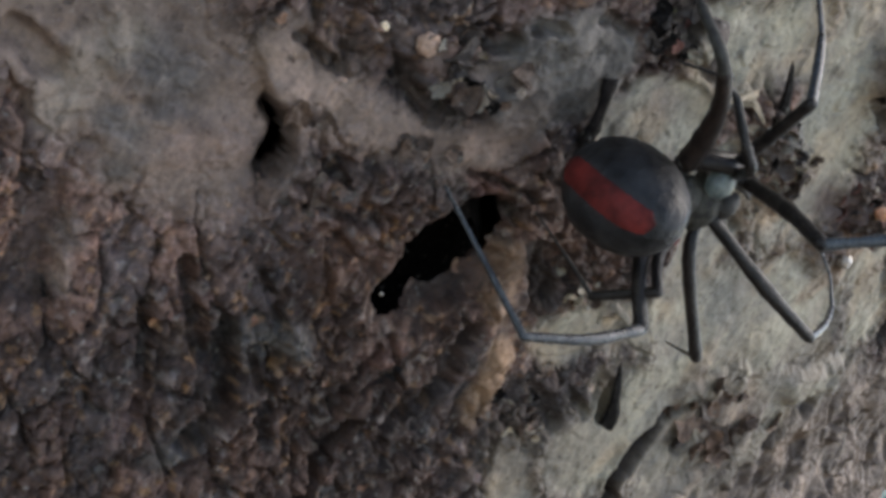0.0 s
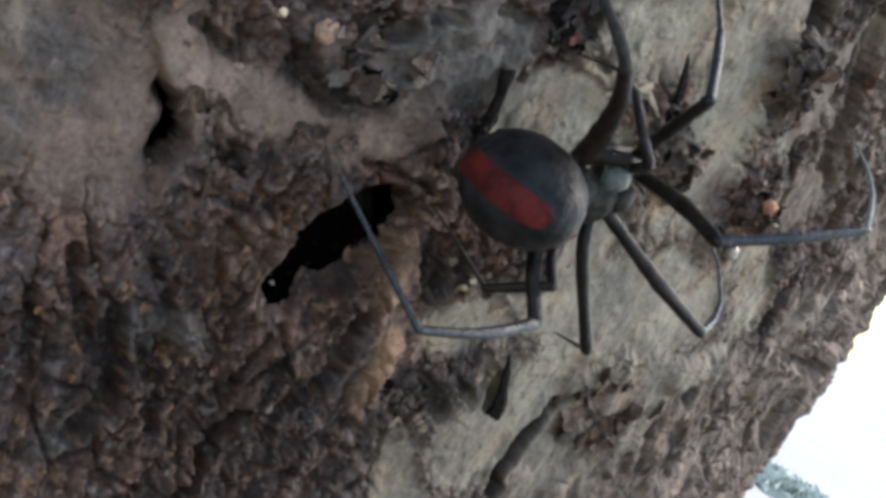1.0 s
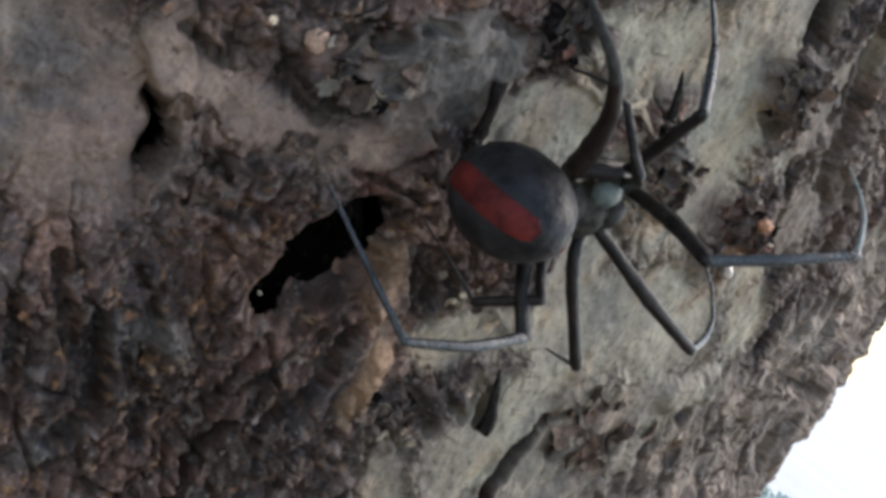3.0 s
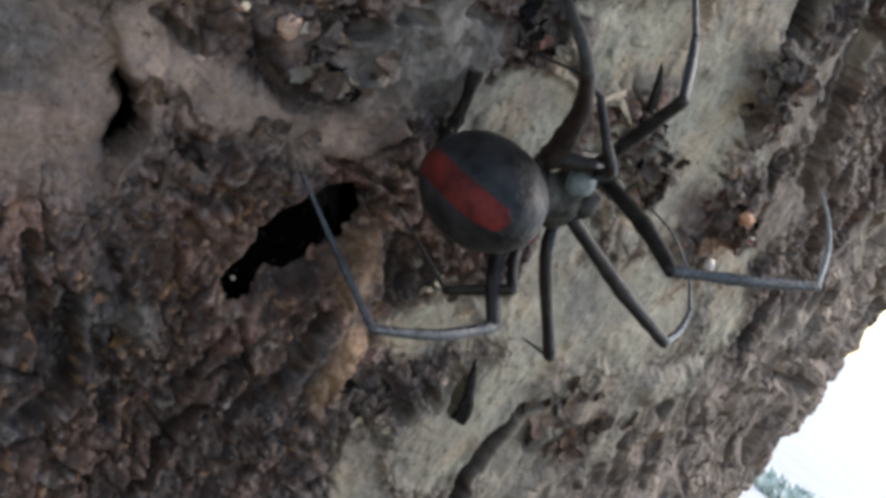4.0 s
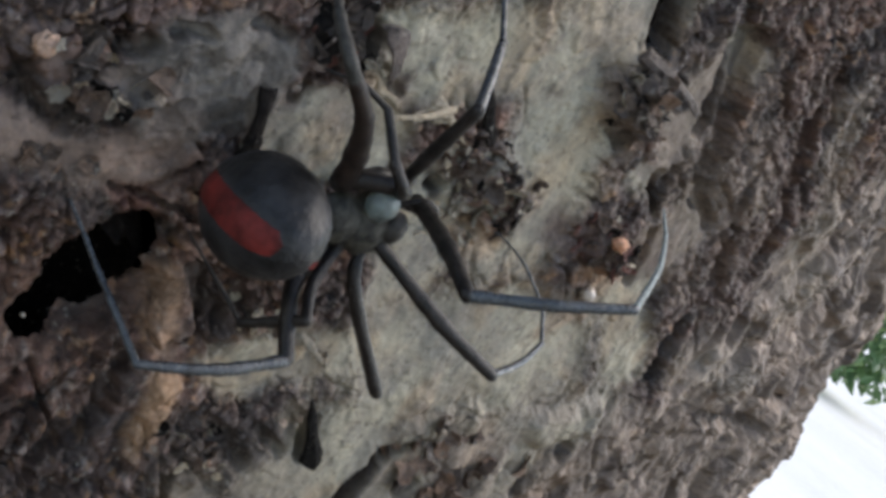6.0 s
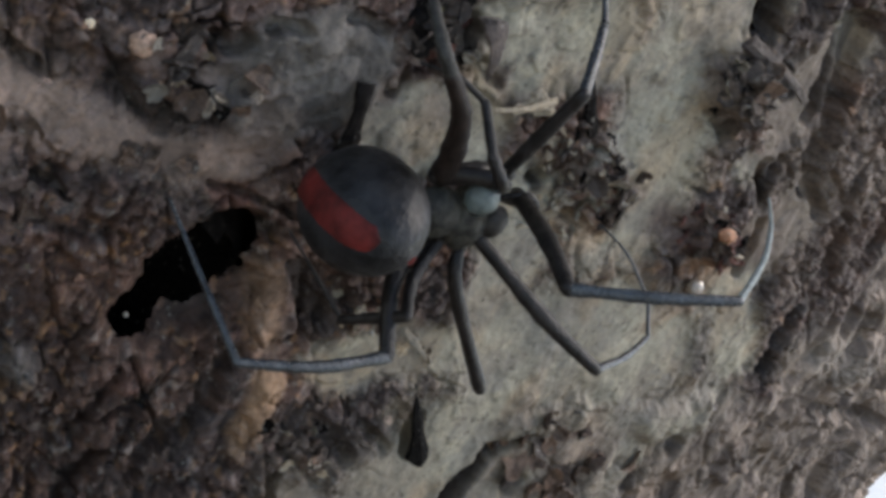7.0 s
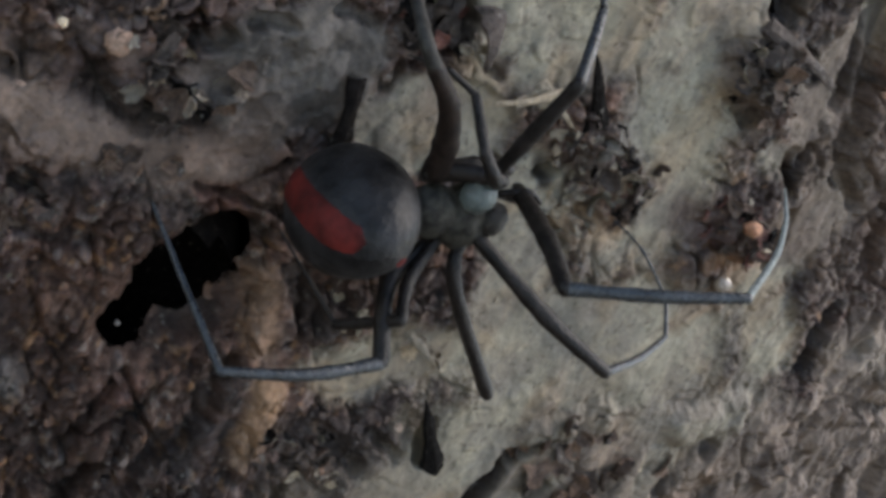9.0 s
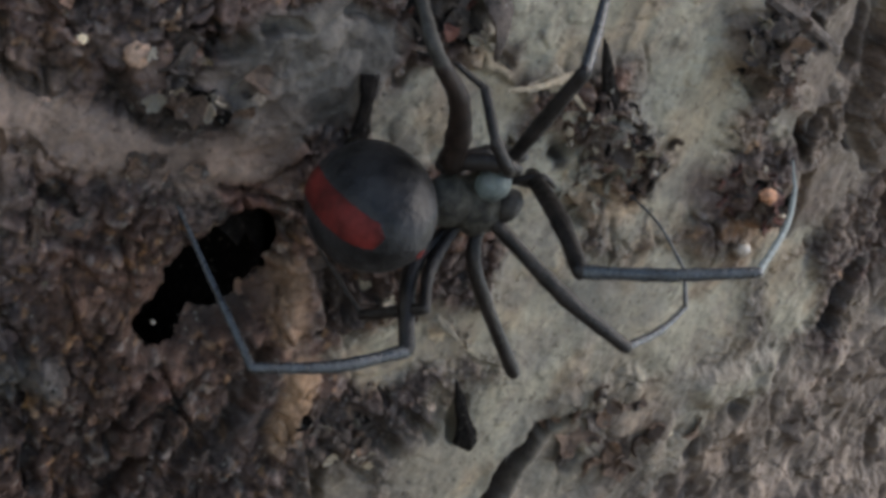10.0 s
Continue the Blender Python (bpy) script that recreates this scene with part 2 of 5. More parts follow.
class Relief:
    """Height in mm off the mean bark, and the colour of the bark, over places s (round) and h (up) in mm."""

    def __init__(self, s, h):
        self.s, self.h = s, h
        self.ws = s + 1.3 * fbm(s / 3.1, h / 3.1, 4, 11)
        self.wh = h + 1.3 * fbm(s / 3.1, h / 3.1, 4, 29)
        self.fs = s + 0.55 * fbm(s / 1.6, h / 1.6, 3, 311)
        self.fh = h + 0.55 * fbm(s / 1.6, h / 1.6, 3, 331)
        self.cs, self.ch = s + 0.36 * (self.ws - s), h + 0.36 * (self.wh - h)

    def near(self, width, *way, edge=0.5):
        """1 within a ragged band round the line, fading over a share of its width."""
        return 1 - step(width * (1 - edge), width * (1 + edge * 0.5), line_off(self.ws, self.wh, *way))

    def spot(self, width, *way, edge=0.5):
        """Like near, but with a border that is ragged on a small scale only."""
        off = line_off(self.fs, self.fh, *way)
        return 1 - step(width * (1 - edge), width * (1 + edge * 0.5), off)

    def side(self, *way):
        """The signed distance in mm from a line: positive to the left of its way."""
        s, h = self.fs, self.fh
        best, sign = np.full(s.shape, 1e9), np.zeros(s.shape)
        for (s0, h0), (s1, h1) in zip(way, way[1:]):
            ds, dh = s1 - s0, h1 - h0
            u = np.clip(((s - s0) * ds + (h - h0) * dh) / (ds * ds + dh * dh), 0, 1)
            d = np.hypot(s - s0 - u * ds, h - h0 - u * dh)
            sign = np.where(d < best, np.sign(ds * (h - h0) - dh * (s - s0)), sign)
            best = np.minimum(best, d)
        return best * sign

    def build(self):
        s, h, ws, wh = self.s, self.h, self.ws, self.wh
        near, spot = self.near, self.spot
        # kinds of bark: pale and smooth, brown and smooth, ridged, flaky elsewhere
        pale = np.maximum.reduce([
            near(6.0, (17.5, -25.5), (21.0, -17.0), (27.3, -5.9)), near(6.5, (17.0, -10.0), (34.3, -6.5)), near(7.0, (20.5, 4.0), (16.5, 17.7), (15.0, 34.0)),
            near(4.6, (1.2, 9.6), (9.5, 13.5)), near(4.2, (1.8, 2.4), (-2.2, 0.6), edge=0.25), near(3.6, (30.0, 13.0), (32.0, 24.0)), near(3.5, (42.0, -1.0), (45.0, -3.5)),
            near(3.0, (4.5, -17.5), (8.5, -15.0), (12.0, -13.5)), near(4.0, (10.0, 1.0), (14.0, -6.0)), near(3.0, (9.5, -29.5), (12.0, -33.0)), near(4.0, (37.0, 2.0), (40.0, 10.0)), near(9.0, (30.0, -22.0), (44.0, -14.0)),
        ])
        grey = near(5.0, (-13.0, -0.8), (-10.5, 1.5), edge=0.3)
        tan = np.maximum(spot(1.7, (-4.4, -13.0), (-2.4, -16.4), edge=0.5), spot(1.8, (-0.9, -19.6), (-1.2, -22.0), (-1.9, -25.4), edge=0.5))
        brown = np.maximum.reduce([near(8.0, (-52.0, -14.0), (-41.0, -15.5), (-34.0, -16.5)), near(4.4, (-30.0, -9.6), (-20.0, -7.6), (-14.0, -5.8))])
        ridged = np.maximum(step(50, 58, ws - 0.55 * (h - 4)), (0.45 + 0.4 * step(-0.2, 0.3, fbm(s / 4, h / 9, 3, 55))) * step(-11, -17, wh - 0.12 * (s - 24)) * step(21, 26, ws))
        ridged = ridged * (1 - near(3.0, (46.0, -4.0), (52.0, -4.0)))
        clutter = np.maximum.reduce([near(3.4, (10.5, 6.0), (18.5, 3.2)), near(3.2, (22.4, 16.2)), near(2.4, (30.2, 5.4), (32.2, 4.6)), near(2.0, (27.5, 13.0))])
        pale = pale * (1 - 0.9 * clutter)
        pale, brown = pale * (1 - ridged), brown * (1 - pale)
        brown = brown * (1 - 0.9 * spot(2.2, (-29.6, -6.7), (-23.6, -5.9), (-18.6, -6.2), (-15.2, -4.5)))
        grey = grey * (1 - pale)
        calm = np.clip(pale + brown + grey + 0.8 * tan, 0, 1)
        flaky = np.clip(1 - calm - ridged, 0, 1)

        # large plates, small plates, ridges and grain
        cs, ch = self.cs, self.ch
        rimside = 1 - step(2.3, 4.6, line_off(s, h, (-12.1, -21.0), (-9.7, -14.3)))
        b1, id1, u1, v1 = cells(cs / 4.0 + 0.3 * ch / 6, ch / 6.4, 3)
        b2, id2, u2, v2 = cells(cs / 1.5 - 0.25 * ch / 2, ch / 2.2, 5)
        b3, id3, u3, v3 = cells(cs / 0.66, ch / 0.9, 8)
        plates = 2.2 * (id1 - 0.5) + 1.8 * ((id1 * 7.3) % 1 - 0.5) * u1 + 1.3 * v1 * ((id1 * 5.1) % 1) - 1.7 * (1 - step(0.0, 0.12, b1))
        small = 1.1 * (id2 - 0.5) + 1.3 * ((id2 * 9.7) % 1 - 0.5) * u2 + 1.0 * v2 * ((id2 * 3.7) % 1) - 0.9 * (1 - step(0.0, 0.13, b2))
        tiny = 0.40 * (id3 - 0.5) + 0.5 * ((id3 * 4.3) % 1 - 0.4) * v3 - 0.30 * (1 - step(0, 0.18, b3))
        # layers that have split off one over the other, with sharp rims
        def layers(f, count, rise):
            f = f * count
            at = np.floor(f)
            return rise * (at + step(0.0, 0.10, f - at) - 0.3 * (f - at))
        thick_layers = layers(fbm(cs / 5.0 + 0.1 * ch, ch / 8.0, 4, 141), 5, 0.75)
        thin_layers = layers(fbm(cs / 1.9, ch / 3.0, 3, 151), 4, 0.42)
        long_ribs = 1.3 * fbm(ws / 3.6 + 0.15 * wh, wh / 11.0, 4, 43)
        crest = 1 - np.abs(fbm(ws / 5.2 - 0.12 * wh, wh / 13.0, 4, 41))
        ridges = 4.0 * (crest - 0.72) + 1.2 * fbm(ws / 2.6, wh / 6.0, 3, 47)
        z = 0.6 * fbm(s / 22, h / 30, 3, 2) + ridged * (1.3 * fbm(s / 10, h / 12, 3, 33) - 0.4)
        z = z + flaky * (1 - 0.75 * rimside) * (0.2 * plates + 0.35 * long_ribs + 0.32 * small + 0.6 * tiny + 0.22 * thick_layers + 0.42 * thin_layers + 0.3 * fbm(s / 0.6, h / 0.8, 3, 341)) + ridged * (0.5 + 0.5 * step(50, 70, s)) * (0.8 * ridges + 0.1 * small + 0.06 * tiny + 0.9 * fbm(ws / 2.4 + 0.1 * wh, wh / 7.0, 3, 241) + 0.1 * thick_layers + 0.15 * thin_layers - 2.0 * step(0.15, 0.5, fbm(s / 2.6, h / 4.2, 2, 191)))
        crack = step(0.085, 0.02, b1) * step(0.25, 0.5, id1) * (0.5 + 0.5 * step(-0.2, 0.3, fbm(s / 5, h / 7, 3, 171)))
        thin = step(0.10, 0.02, b2) * step(-0.1, 0.25, fbm(s / 4, h / 5, 3, 181))
        z = z - (flaky * (1 - rimside) + 0.5 * ridged) * (1.6 * crack + 0.9 * thin)
        z = z + calm * (0.4 * fbm(s / 3.2, h / 3.2, 3, 61) + 0.07 * fbm(s / 0.9, h / 1.2, 3, 67) + 0.12 * tiny + 0.28 * small * step(0.55, 0.9, id2))
        z = z + (0.15 - 0.08 * calm) * fbm(s / 0.8, h / 0.8, 4, 71, 0.6)
        # calm ground lies a little lower than the scales round it
        z = z - 0.7 * pale - 0.2 * brown + 0.35 * grey + 0.3 * grey * thin_layers + 0.4 * brown * thin_layers * step(0.0, 0.4, fbm(s / 5, h / 5, 3, 161))
        z = z + 0.3 * tan - 0.4 * near(3.0, (-1.0, -14.0), (1.5, -18.5))

        reach = 1.3 + 0.4 * ridged
        z = reach * np.tanh(z / reach) + step(58, 76, s) * (1.3 * fbm(s / 9, h / 6, 2, 381) - 0.4)

        # hollows: furrows, gashes, cracks and pits
        def cut(width, depth, edge, *way):
            nonlocal z
            z = z - 0.55 * depth * spot(width, *way, edge=edge)

        cut(0.8, 5.0, 0.4, (16.2, -22.2), (14.4, -19.3))
        cut(0.8, 3.5, 0.4, (10.0, 2.0), (11.0, 2.8))
        cut(0.5, 3.5, 0.4, (20.3, 3.5), (19.4, 0.8))
        cut(0.7, 3.5, 0.4, (36.5, 8.0), (38.0, 3.5))
        cut(0.9, 4.0, 0.4, (52.0, -13.0), (56.0, -7.0))
        cut(0.5, 2.2, 0.4, (14.6, 1.0), (17.2, 0.6))
        cut(0.4, 2.0, 0.4, (13.6, -1.0), (16.0, -2.4))
        cut(0.8, 3.0, 0.5, (-29.4, -25.7), (-25.9, -29.7), (-23.2, -31.7))
        cut(0.9, 3.6, 0.5, (-24.1, -28.1), (-21.4, -31.6), (-20.4, -34.2), (-20.9, -37.9))
        cut(0.8, 2.6, 0.5, (-29.9, -29.9), (-27.2, -34.3), (-26.3, -36.9))
        cut(0.7, 3.6, 0.4, (-9.1, -31.3), (-9.5, -34.2), (-9.3, -37.4), (-9.8, -39.3))
        cut(0.4, 1.6, 0.4, (-9.1, -31.3), (-5.1, -31.4))
        cut(1.0, 3.0, 0.5, (-4.3, -20.7), (-3.4, -24.7), (-4.7, -27.4), (-6.1, -29.9))
        cut(0.7, 3.4, 0.4, (5.5, -27.8), (6.7, -30.6), (6.1, -33.1))
        cut(0.6, 2.2, 0.5, (-10.7, -24.6), (-11.5, -28.1), (-11.4, -30.7))
        cut(0.5, 2.0, 0.5, (-23.2, -23.9), (-19.7, -26.7), (-18.2, -30.1))
        cut(0.6, 2.2, 0.5, (-21.0, -29.3), (-17.1, -32.1), (-15.4, -35.0))
        cut(0.45, 1.8, 0.4, (-3.3, -32.4), (0.0, -30.6), (3.2, -30.0))
        cut(0.5, 2.0, 0.5, (-26.1, -18.6), (-22.9, -17.8), (-19.6, -17.0), (-16.9, -15.9))
        cut(0.5, 2.2, 0.5, (-24.5, -14.8), (-22.8, -14.8), (-21.5, -15.1))
        cut(0.35, 1.6, 0.4, (-13.1, -9.6), (-9.6, -9.2), (-5.9, -8.9))
        cut(0.35, 1.6, 0.4, (-9.1, -11.5), (-4.8, -9.7))
        cut(0.6, 2.0, 0.5, (-23.7, -17.8), (-24.5, -16.2), (-25.8, -16.9))
        cut(0.5, 1.6, 0.5, (-36.3, -24.3), (-34.1, -25.4), (-34.1, -27.3))
        cut(0.5, 1.8, 0.4, (-31.7, -7.7), (-29.6, -8.1), (-27.9, -8.2))
        cut(1.0, 1.3, 0.7, (-23.4, -6.3), (-20.3, -6.4), (-16.2, -5.5))
        cut(0.9, 3.0, 0.5, (-18.3, -0.8), (-17.4, -0.0))
        cut(0.9, 1.2, 0.6, (-28.0, -6.7), (-23.8, -5.8))
        cut(0.6, 2.4, 0.4, (-21.7, -1.4), (-19.7, -0.9))
        cut(0.6, 2.2, 0.4, (-16.1, 2.0), (-14.1, 2.7))
        cut(0.6, 2.0, 0.4, (-11.2, 5.4), (-8.7, 5.8))
        cut(0.55, 1.8, 0.4, (-5.3, 2.2), (-5.1, 4.2), (-4.3, 5.3))
        cut(1.1, 3.0, 0.5, (-6.2, 7.8), (-3.2, 7.9), (-2.7, 9.2))
        cut(0.5, 1.4, 0.4, (-4.3, 5.3), (-0.7, 7.1), (2.3, 6.8))
        cut(1.6, 4.5, 0.6, (22.1, 20.5), (21.2, 23.0), (20.3, 25.6))
        cut(0.9, 3.0, 0.5, (26.1, 19.0), (29.1, 18.2))
        cut(0.9, 2.6, 0.5, (22.1, 13.6), (25.0, 13.0))
        cut(0.8, 3.4, 0.5, (32.1, 11.9), (34.7, 9.1))
        cut(0.8, 2.6, 0.5, (38.7, 13.8), (43.0, 11.4))
        cut(0.8, 3.0, 0.5, (33.5, 13.1), (34.1, 9.8))
        cut(0.8, 2.6, 0.5, (36.7, 14.7), (39.4, 12.4))
        cut(1.2, 3.4, 0.5, (30.8, 26.1), (32.8, 20.1), (33.3, 17.8))
        cut(1.6, 4.0, 0.6, (50.3, 3.7), (50.0, 0.1), (50.8, -3.5))
        cut(1.1, 4.2, 0.6, (24.1, -19.9), (23.0, -23.2), (22.8, -26.4), (23.6, -28.8))
        cut(0.7, 1.8, 0.5, (24.5, -19.3), (27.2, -17.1))
        cut(0.8, 2.2, 0.6, (29.0, -21.0), (28.8, -21.9))
        cut(0.8, 2.2, 0.6, (42.6, -17.4), (42.4, -18.4))
        cut(0.8, 2.2, 0.6, (45.6, -12.7), (45.4, -13.7))
        cut(0.8, 2.2, 0.6, (65.8, -12.9), (65.5, -14.0))
        cut(0.8, 2.2, 0.6, (55.5, -20.5), (55.2, -21.6))
        cut(0.8, 2.2, 0.6, (41.5, -21.4), (41.4, -22.4))
        cut(0.9, 2.4, 0.6, (66.9, -5.2), (86.1, -4.3))
        cut(0.9, 2.4, 0.6, (70.1, -2.1), (70.4, -3.2))
        cut(0.9, 2.4, 0.6, (85.5, 0.2), (86.1, -1.0))
        cut(0.9, 2.4, 0.6, (76.3, -13.1), (78.8, -16.9))
        cut(1.2, 3.2, 0.5, (32.6, 26.6), (35.5, 20.3), (37.6, 15.2))
        cut(1.2, 3.4, 0.5, (47.5, 24.0), (52.5, 16.3), (55.3, 11.3))
        cut(1.2, 3.4, 0.5, (46.2, 29.7), (51.0, 24.7))
        cut(1.5, 4.0, 0.5, (93.0, 8.8), (90.8, 3.1), (88.0, -0.3))
        cut(0.8, 2.8, 0.5, (70.4, -0.7), (77.5, -2.2))
        cut(0.9, 2.8, 0.5, (60.7, -12.5), (62.2, -11.6))
        cut(0.9, 2.8, 0.5, (49.5, 7.6), (47.4, 11.4))
        cut(2.0, 3.6, 0.6, (-41.2, -26.4), (-39.8, -29.3), (-38.4, -32.3))
        cut(1.2, 3.0, 0.6, (-48.5, -17.5), (-45.6, -18.0))
        cut(0.9, 2.6, 0.6, (-47.6, -21.0), (-45.6, -21.6))
        cut(1.1, 2.8, 0.5, (-3.5, -12.2), (0.1, -15.0))
        cut(0.9, 2.4, 0.5, (-1.3, -11.7), (1.3, -12.8))
        cut(0.9, 2.2, 0.6, (6.0, -22.7), (10.2, -24.4))
        cut(0.7, 2.0, 0.5, (9.6, -21.4), (13.4, -22.5))

        # the burrow: a hole with a shelving lower wall
        fs, fh = self.fs, self.fh
        hole = np.minimum(line_off(fs, fh, BURROW[1], BURROW[2], BURROW[3]) - 2.35, line_off(fs, fh, BURROW[0], BURROW[1]) - 1.75)
        hole = np.minimum(hole, line_off(fs, fh, (-9.6, -18.2), (-8.0, -15.2)) - 1.5)
        self.burrow = 1 - step(-0.25, 0.25, hole)
        # cut right through, so that shaded gashes and undercuts turn black
        slits = (
            (0.22, 1.2, (-30.0, -13.2), (-29.0, -13.9), (-28.0, -15.5), (-27.9, -17.1)),
            (0.25, 1.2, (23.5, -20.7), (23.0, -23.6), (22.9, -27.0), (24.3, -29.1)),
            (0.35, 1.5, (50.0, 2.9), (50.3, -0.0), (50.9, -2.9)),
            (0.4, 1.6, (22.2, 20.8), (21.3, 23.1), (20.3, 25.6)),
            (0.2, 0.9, (32.2, 11.7), (34.5, 9.4)),
            (0.5, 1.6, (92.2, 7.9), (90.8, 3.1), (89.7, 0.2)),
        )
        for half, wide, *way in slits:
            off = line_off(s + 0.35 * (fs - s), h + 0.35 * (fh - h), *way)
            self.burrow = np.maximum(self.burrow, 1 - step(half - 0.15, half + 0.15, off))
            rough = line_off(fs + 0.3 * (fs - s), fh + 0.3 * (fh - h), *way)
            flat = 1 - step(wide, wide + 1.2, rough)
            z = z * (1 - 0.55 * flat) - 1.5 * (1 - step(half * 0.5, wide * 0.95, rough)) * (0.75 + 0.5 * id2)
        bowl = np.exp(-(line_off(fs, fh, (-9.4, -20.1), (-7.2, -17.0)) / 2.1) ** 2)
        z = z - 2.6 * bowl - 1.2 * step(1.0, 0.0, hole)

        # steps where a plate has lifted: high on the left of the line, hollow on its right
        def scarp(height, hollow, plate, *way):
            nonlocal z
            d = self.side(*way)
            z = z + np.where(d > 0, 0.45 * height * np.exp(-np.maximum(d, 0) / plate), -0.75 * height * np.exp(-np.maximum(-d, 0) / hollow)) * step(0.0, 0.12, np.abs(d))

        scarp(2.8, 1.6, 2.6, (-30.2, -12.6), (-28.8, -13.6), (-27.8, -15.4), (-27.4, -17.4))
        scarp(1.3, 1.2, 1.6, (-21.9, -6.3), (-18.1, -6.1), (-14.7, -3.5))

        # raised masses: knots, scales and lips
        def raise_up(width, height, edge, *way):
            nonlocal z
            z = z + height * spot(width, *way, edge=edge) * (0.6 + 0.8 * id2)

        raise_up(3.6, 2.0, 0.7, (22.4, 16.2))
        raise_up(2.0, 1.5, 0.6, (30.2, 5.4), (32.0, 4.6))
        raise_up(1.6, 0.7, 0.6, (25.5, -17.0), (30.5, -13.8))
        raise_up(3.4, 1.0, 0.8, (12.8, 4.8))
        raise_up(2.0, 1.0, 0.6, (40.0, -12.0), (46.0, -9.0))
        raise_up(0.6, 0.7, 0.3, (-21.9, -6.0), (-18.4, -5.8), (-14.9, -3.4))
        raise_up(1.0, 0.7, 0.4, (-22.1, -28.9), (-20.6, -30.2))
        raise_up(0.9, 0.7, 0.4, (-19.1, -27.4), (-17.6, -27.5))
        raise_up(1.0, 0.6, 0.4, (-25.7, -28.7), (-27.5, -27.6))
        raise_up(0.6, 0.7, 0.3, (-2.2, 7.0), (-0.9, 7.6))
        raise_up(1.2, 0.6, 0.4, (-5.8, -33.3), (-0.0, -32.9))
        raise_up(0.7, 0.6, 0.4, (-10.3, -36.9), (-8.7, -37.7))
        raise_up(0.8, 0.7, 0.4, (-7.4, -21.0), (-5.0, -19.1))
        raise_up(1.2, 0.7, 0.5, (0.1, -21.1), (0.3, -23.2), (0.9, -26.9))

        z = np.where(z < -1.4, -1.4 + 1.8 * np.tanh((z + 1.4) / 1.8), z)

        # colour: what each kind of bark is, with plate-to-plate and blotchy change; stains and painted shade over it
        blotch, streak = fbm(s / 6, h / 6, 4, 81), fbm(s / 1.6, h / 4.5, 4, 91)
        rgb = np.zeros((*s.shape, 3))
        dark, warm = np.array([0.066, 0.046, 0.041]), np.array([0.118, 0.063, 0.045])
        wf = np.clip(0.35 + 0.9 * (id1 - 0.5) + 0.5 * blotch + 0.9 * near(6.0, (-16.8, -19.2), (-13.0, -24.0), edge=0.8), 0, 1)[..., None]
        # tone: plate rims paler, for edge highlights, and cracks darker
        rim = step(0.10, 0.16, b2) * (1 - step(0.2, 0.34, b2)) * step(0.45, 0.8, (id2 * 9.7) % 1)
        scale = (0.5 + 0.6 * id2 + 0.65 * (id3 - 0.4) + 0.45 * rim + 0.45 * fbm(s / 1.1, h / 1.7, 4, 131) - 0.35 * crack)[..., None]
        scale = scale * (1 + 0.7 * near(5.0, (-38.2, -28.2), (-33.4, -27.0), (-28.0, -25.0), (-24.8, -20.3), edge=0.8))[..., None]
        scale = scale * (1 + 0.55 * near(4.5, (-35.3, -6.6), (-29.5, -6.2), (-22.9, -4.0), (-18.2, 0.2), edge=0.8))[..., None]
        scale = scale * (1 - 0.45 * near(9.0, (-15.0, -26.0), (-7.0, -32.0), edge=0.8) - 0.15 * near(8.0, (-24.0, -26.0), (-18.0, -36.0), edge=0.8) + 0.55 * near(9.0, (-50.0, -22.0), (-40.0, -30.0), edge=0.8) + 0.5 * near(8.0, (-37.0, -21.0), (-32.0, -24.0), edge=0.8) + 0.8 * near(4.0, (10.5, 6.0), (18.5, 3.2)))[..., None]
        rgb += flaky[..., None] * (dark * (1 - wf) + warm * wf) * scale
        speck = step(0.42, 0.6, fbm(s / 0.55, h / 0.75, 2, 201))[..., None] * flaky[..., None] * (0.3 + 0.7 * step(-0.2, 0.3, fbm(s / 9, h / 9, 2, 211)))[..., None]
        rgb += flaky[..., None] * speck * np.array([0.16, 0.085, 0.035])
        fleck = step(0.36, 0.55, fbm(s / 0.8, h / 1.0, 3, 351))[..., None] * flaky[..., None]
        rgb += fleck * np.array([0.10, 0.092, 0.086])
        rgb += ridged[..., None] * (np.array([0.150, 0.114, 0.090]) * (1 + 0.4 * step(46, 60, s))[..., None] * (1 + 0.9 * streak[..., None]) * (0.75 + 0.4 * id2[..., None] + 0.2 * rim[..., None]))
        mottled = step(0.0, 0.4, fbm(ws / 2.4, wh / 3.2, 4, 371))[..., None] * ridged[..., None]
        rgb = rgb * (1 - 0.7 * mottled) + np.array([0.070, 0.050, 0.041]) * 0.7 * mottled
        ochre = step(-0.1, 0.5, fbm(s / 3.4, h / 5.0, 4, 111))[..., None]
        olive = (np.array([0.300, 0.270, 0.205]) * (1 - ochre) + np.array([0.315, 0.245, 0.168]) * ochre) * (1 + 0.3 * blotch[..., None] + 0.12 * streak[..., None])
        slate = np.array([0.18, 0.160, 0.138])
        patch = step(0.0, 0.45, fbm(s / 4.6, h / 4.6, 4, 101))[..., None]
        mottle = step(0.05, 0.5, fbm(s / 1.7, h / 2.0, 4, 251))[..., None]
        olive = olive * (1 - 0.4 * mottle) + np.array([0.19, 0.155, 0.122]) * 0.4 * mottle
        dots = step(0.3, 0.5, fbm(s / 0.9, h / 1.2, 3, 361))[..., None]
        olive = olive * (1 - 0.45 * dots) + np.array([0.13, 0.10, 0.078]) * 0.45 * dots
        rgb += pale[..., None] * 1.0 * (olive * (1 - 0.5 * patch) + slate * 0.5 * patch)
        umber = np.array([0.225, 0.160, 0.126]) * (1 + 0.40 * blotch[..., None] + 0.40 * streak[..., None])
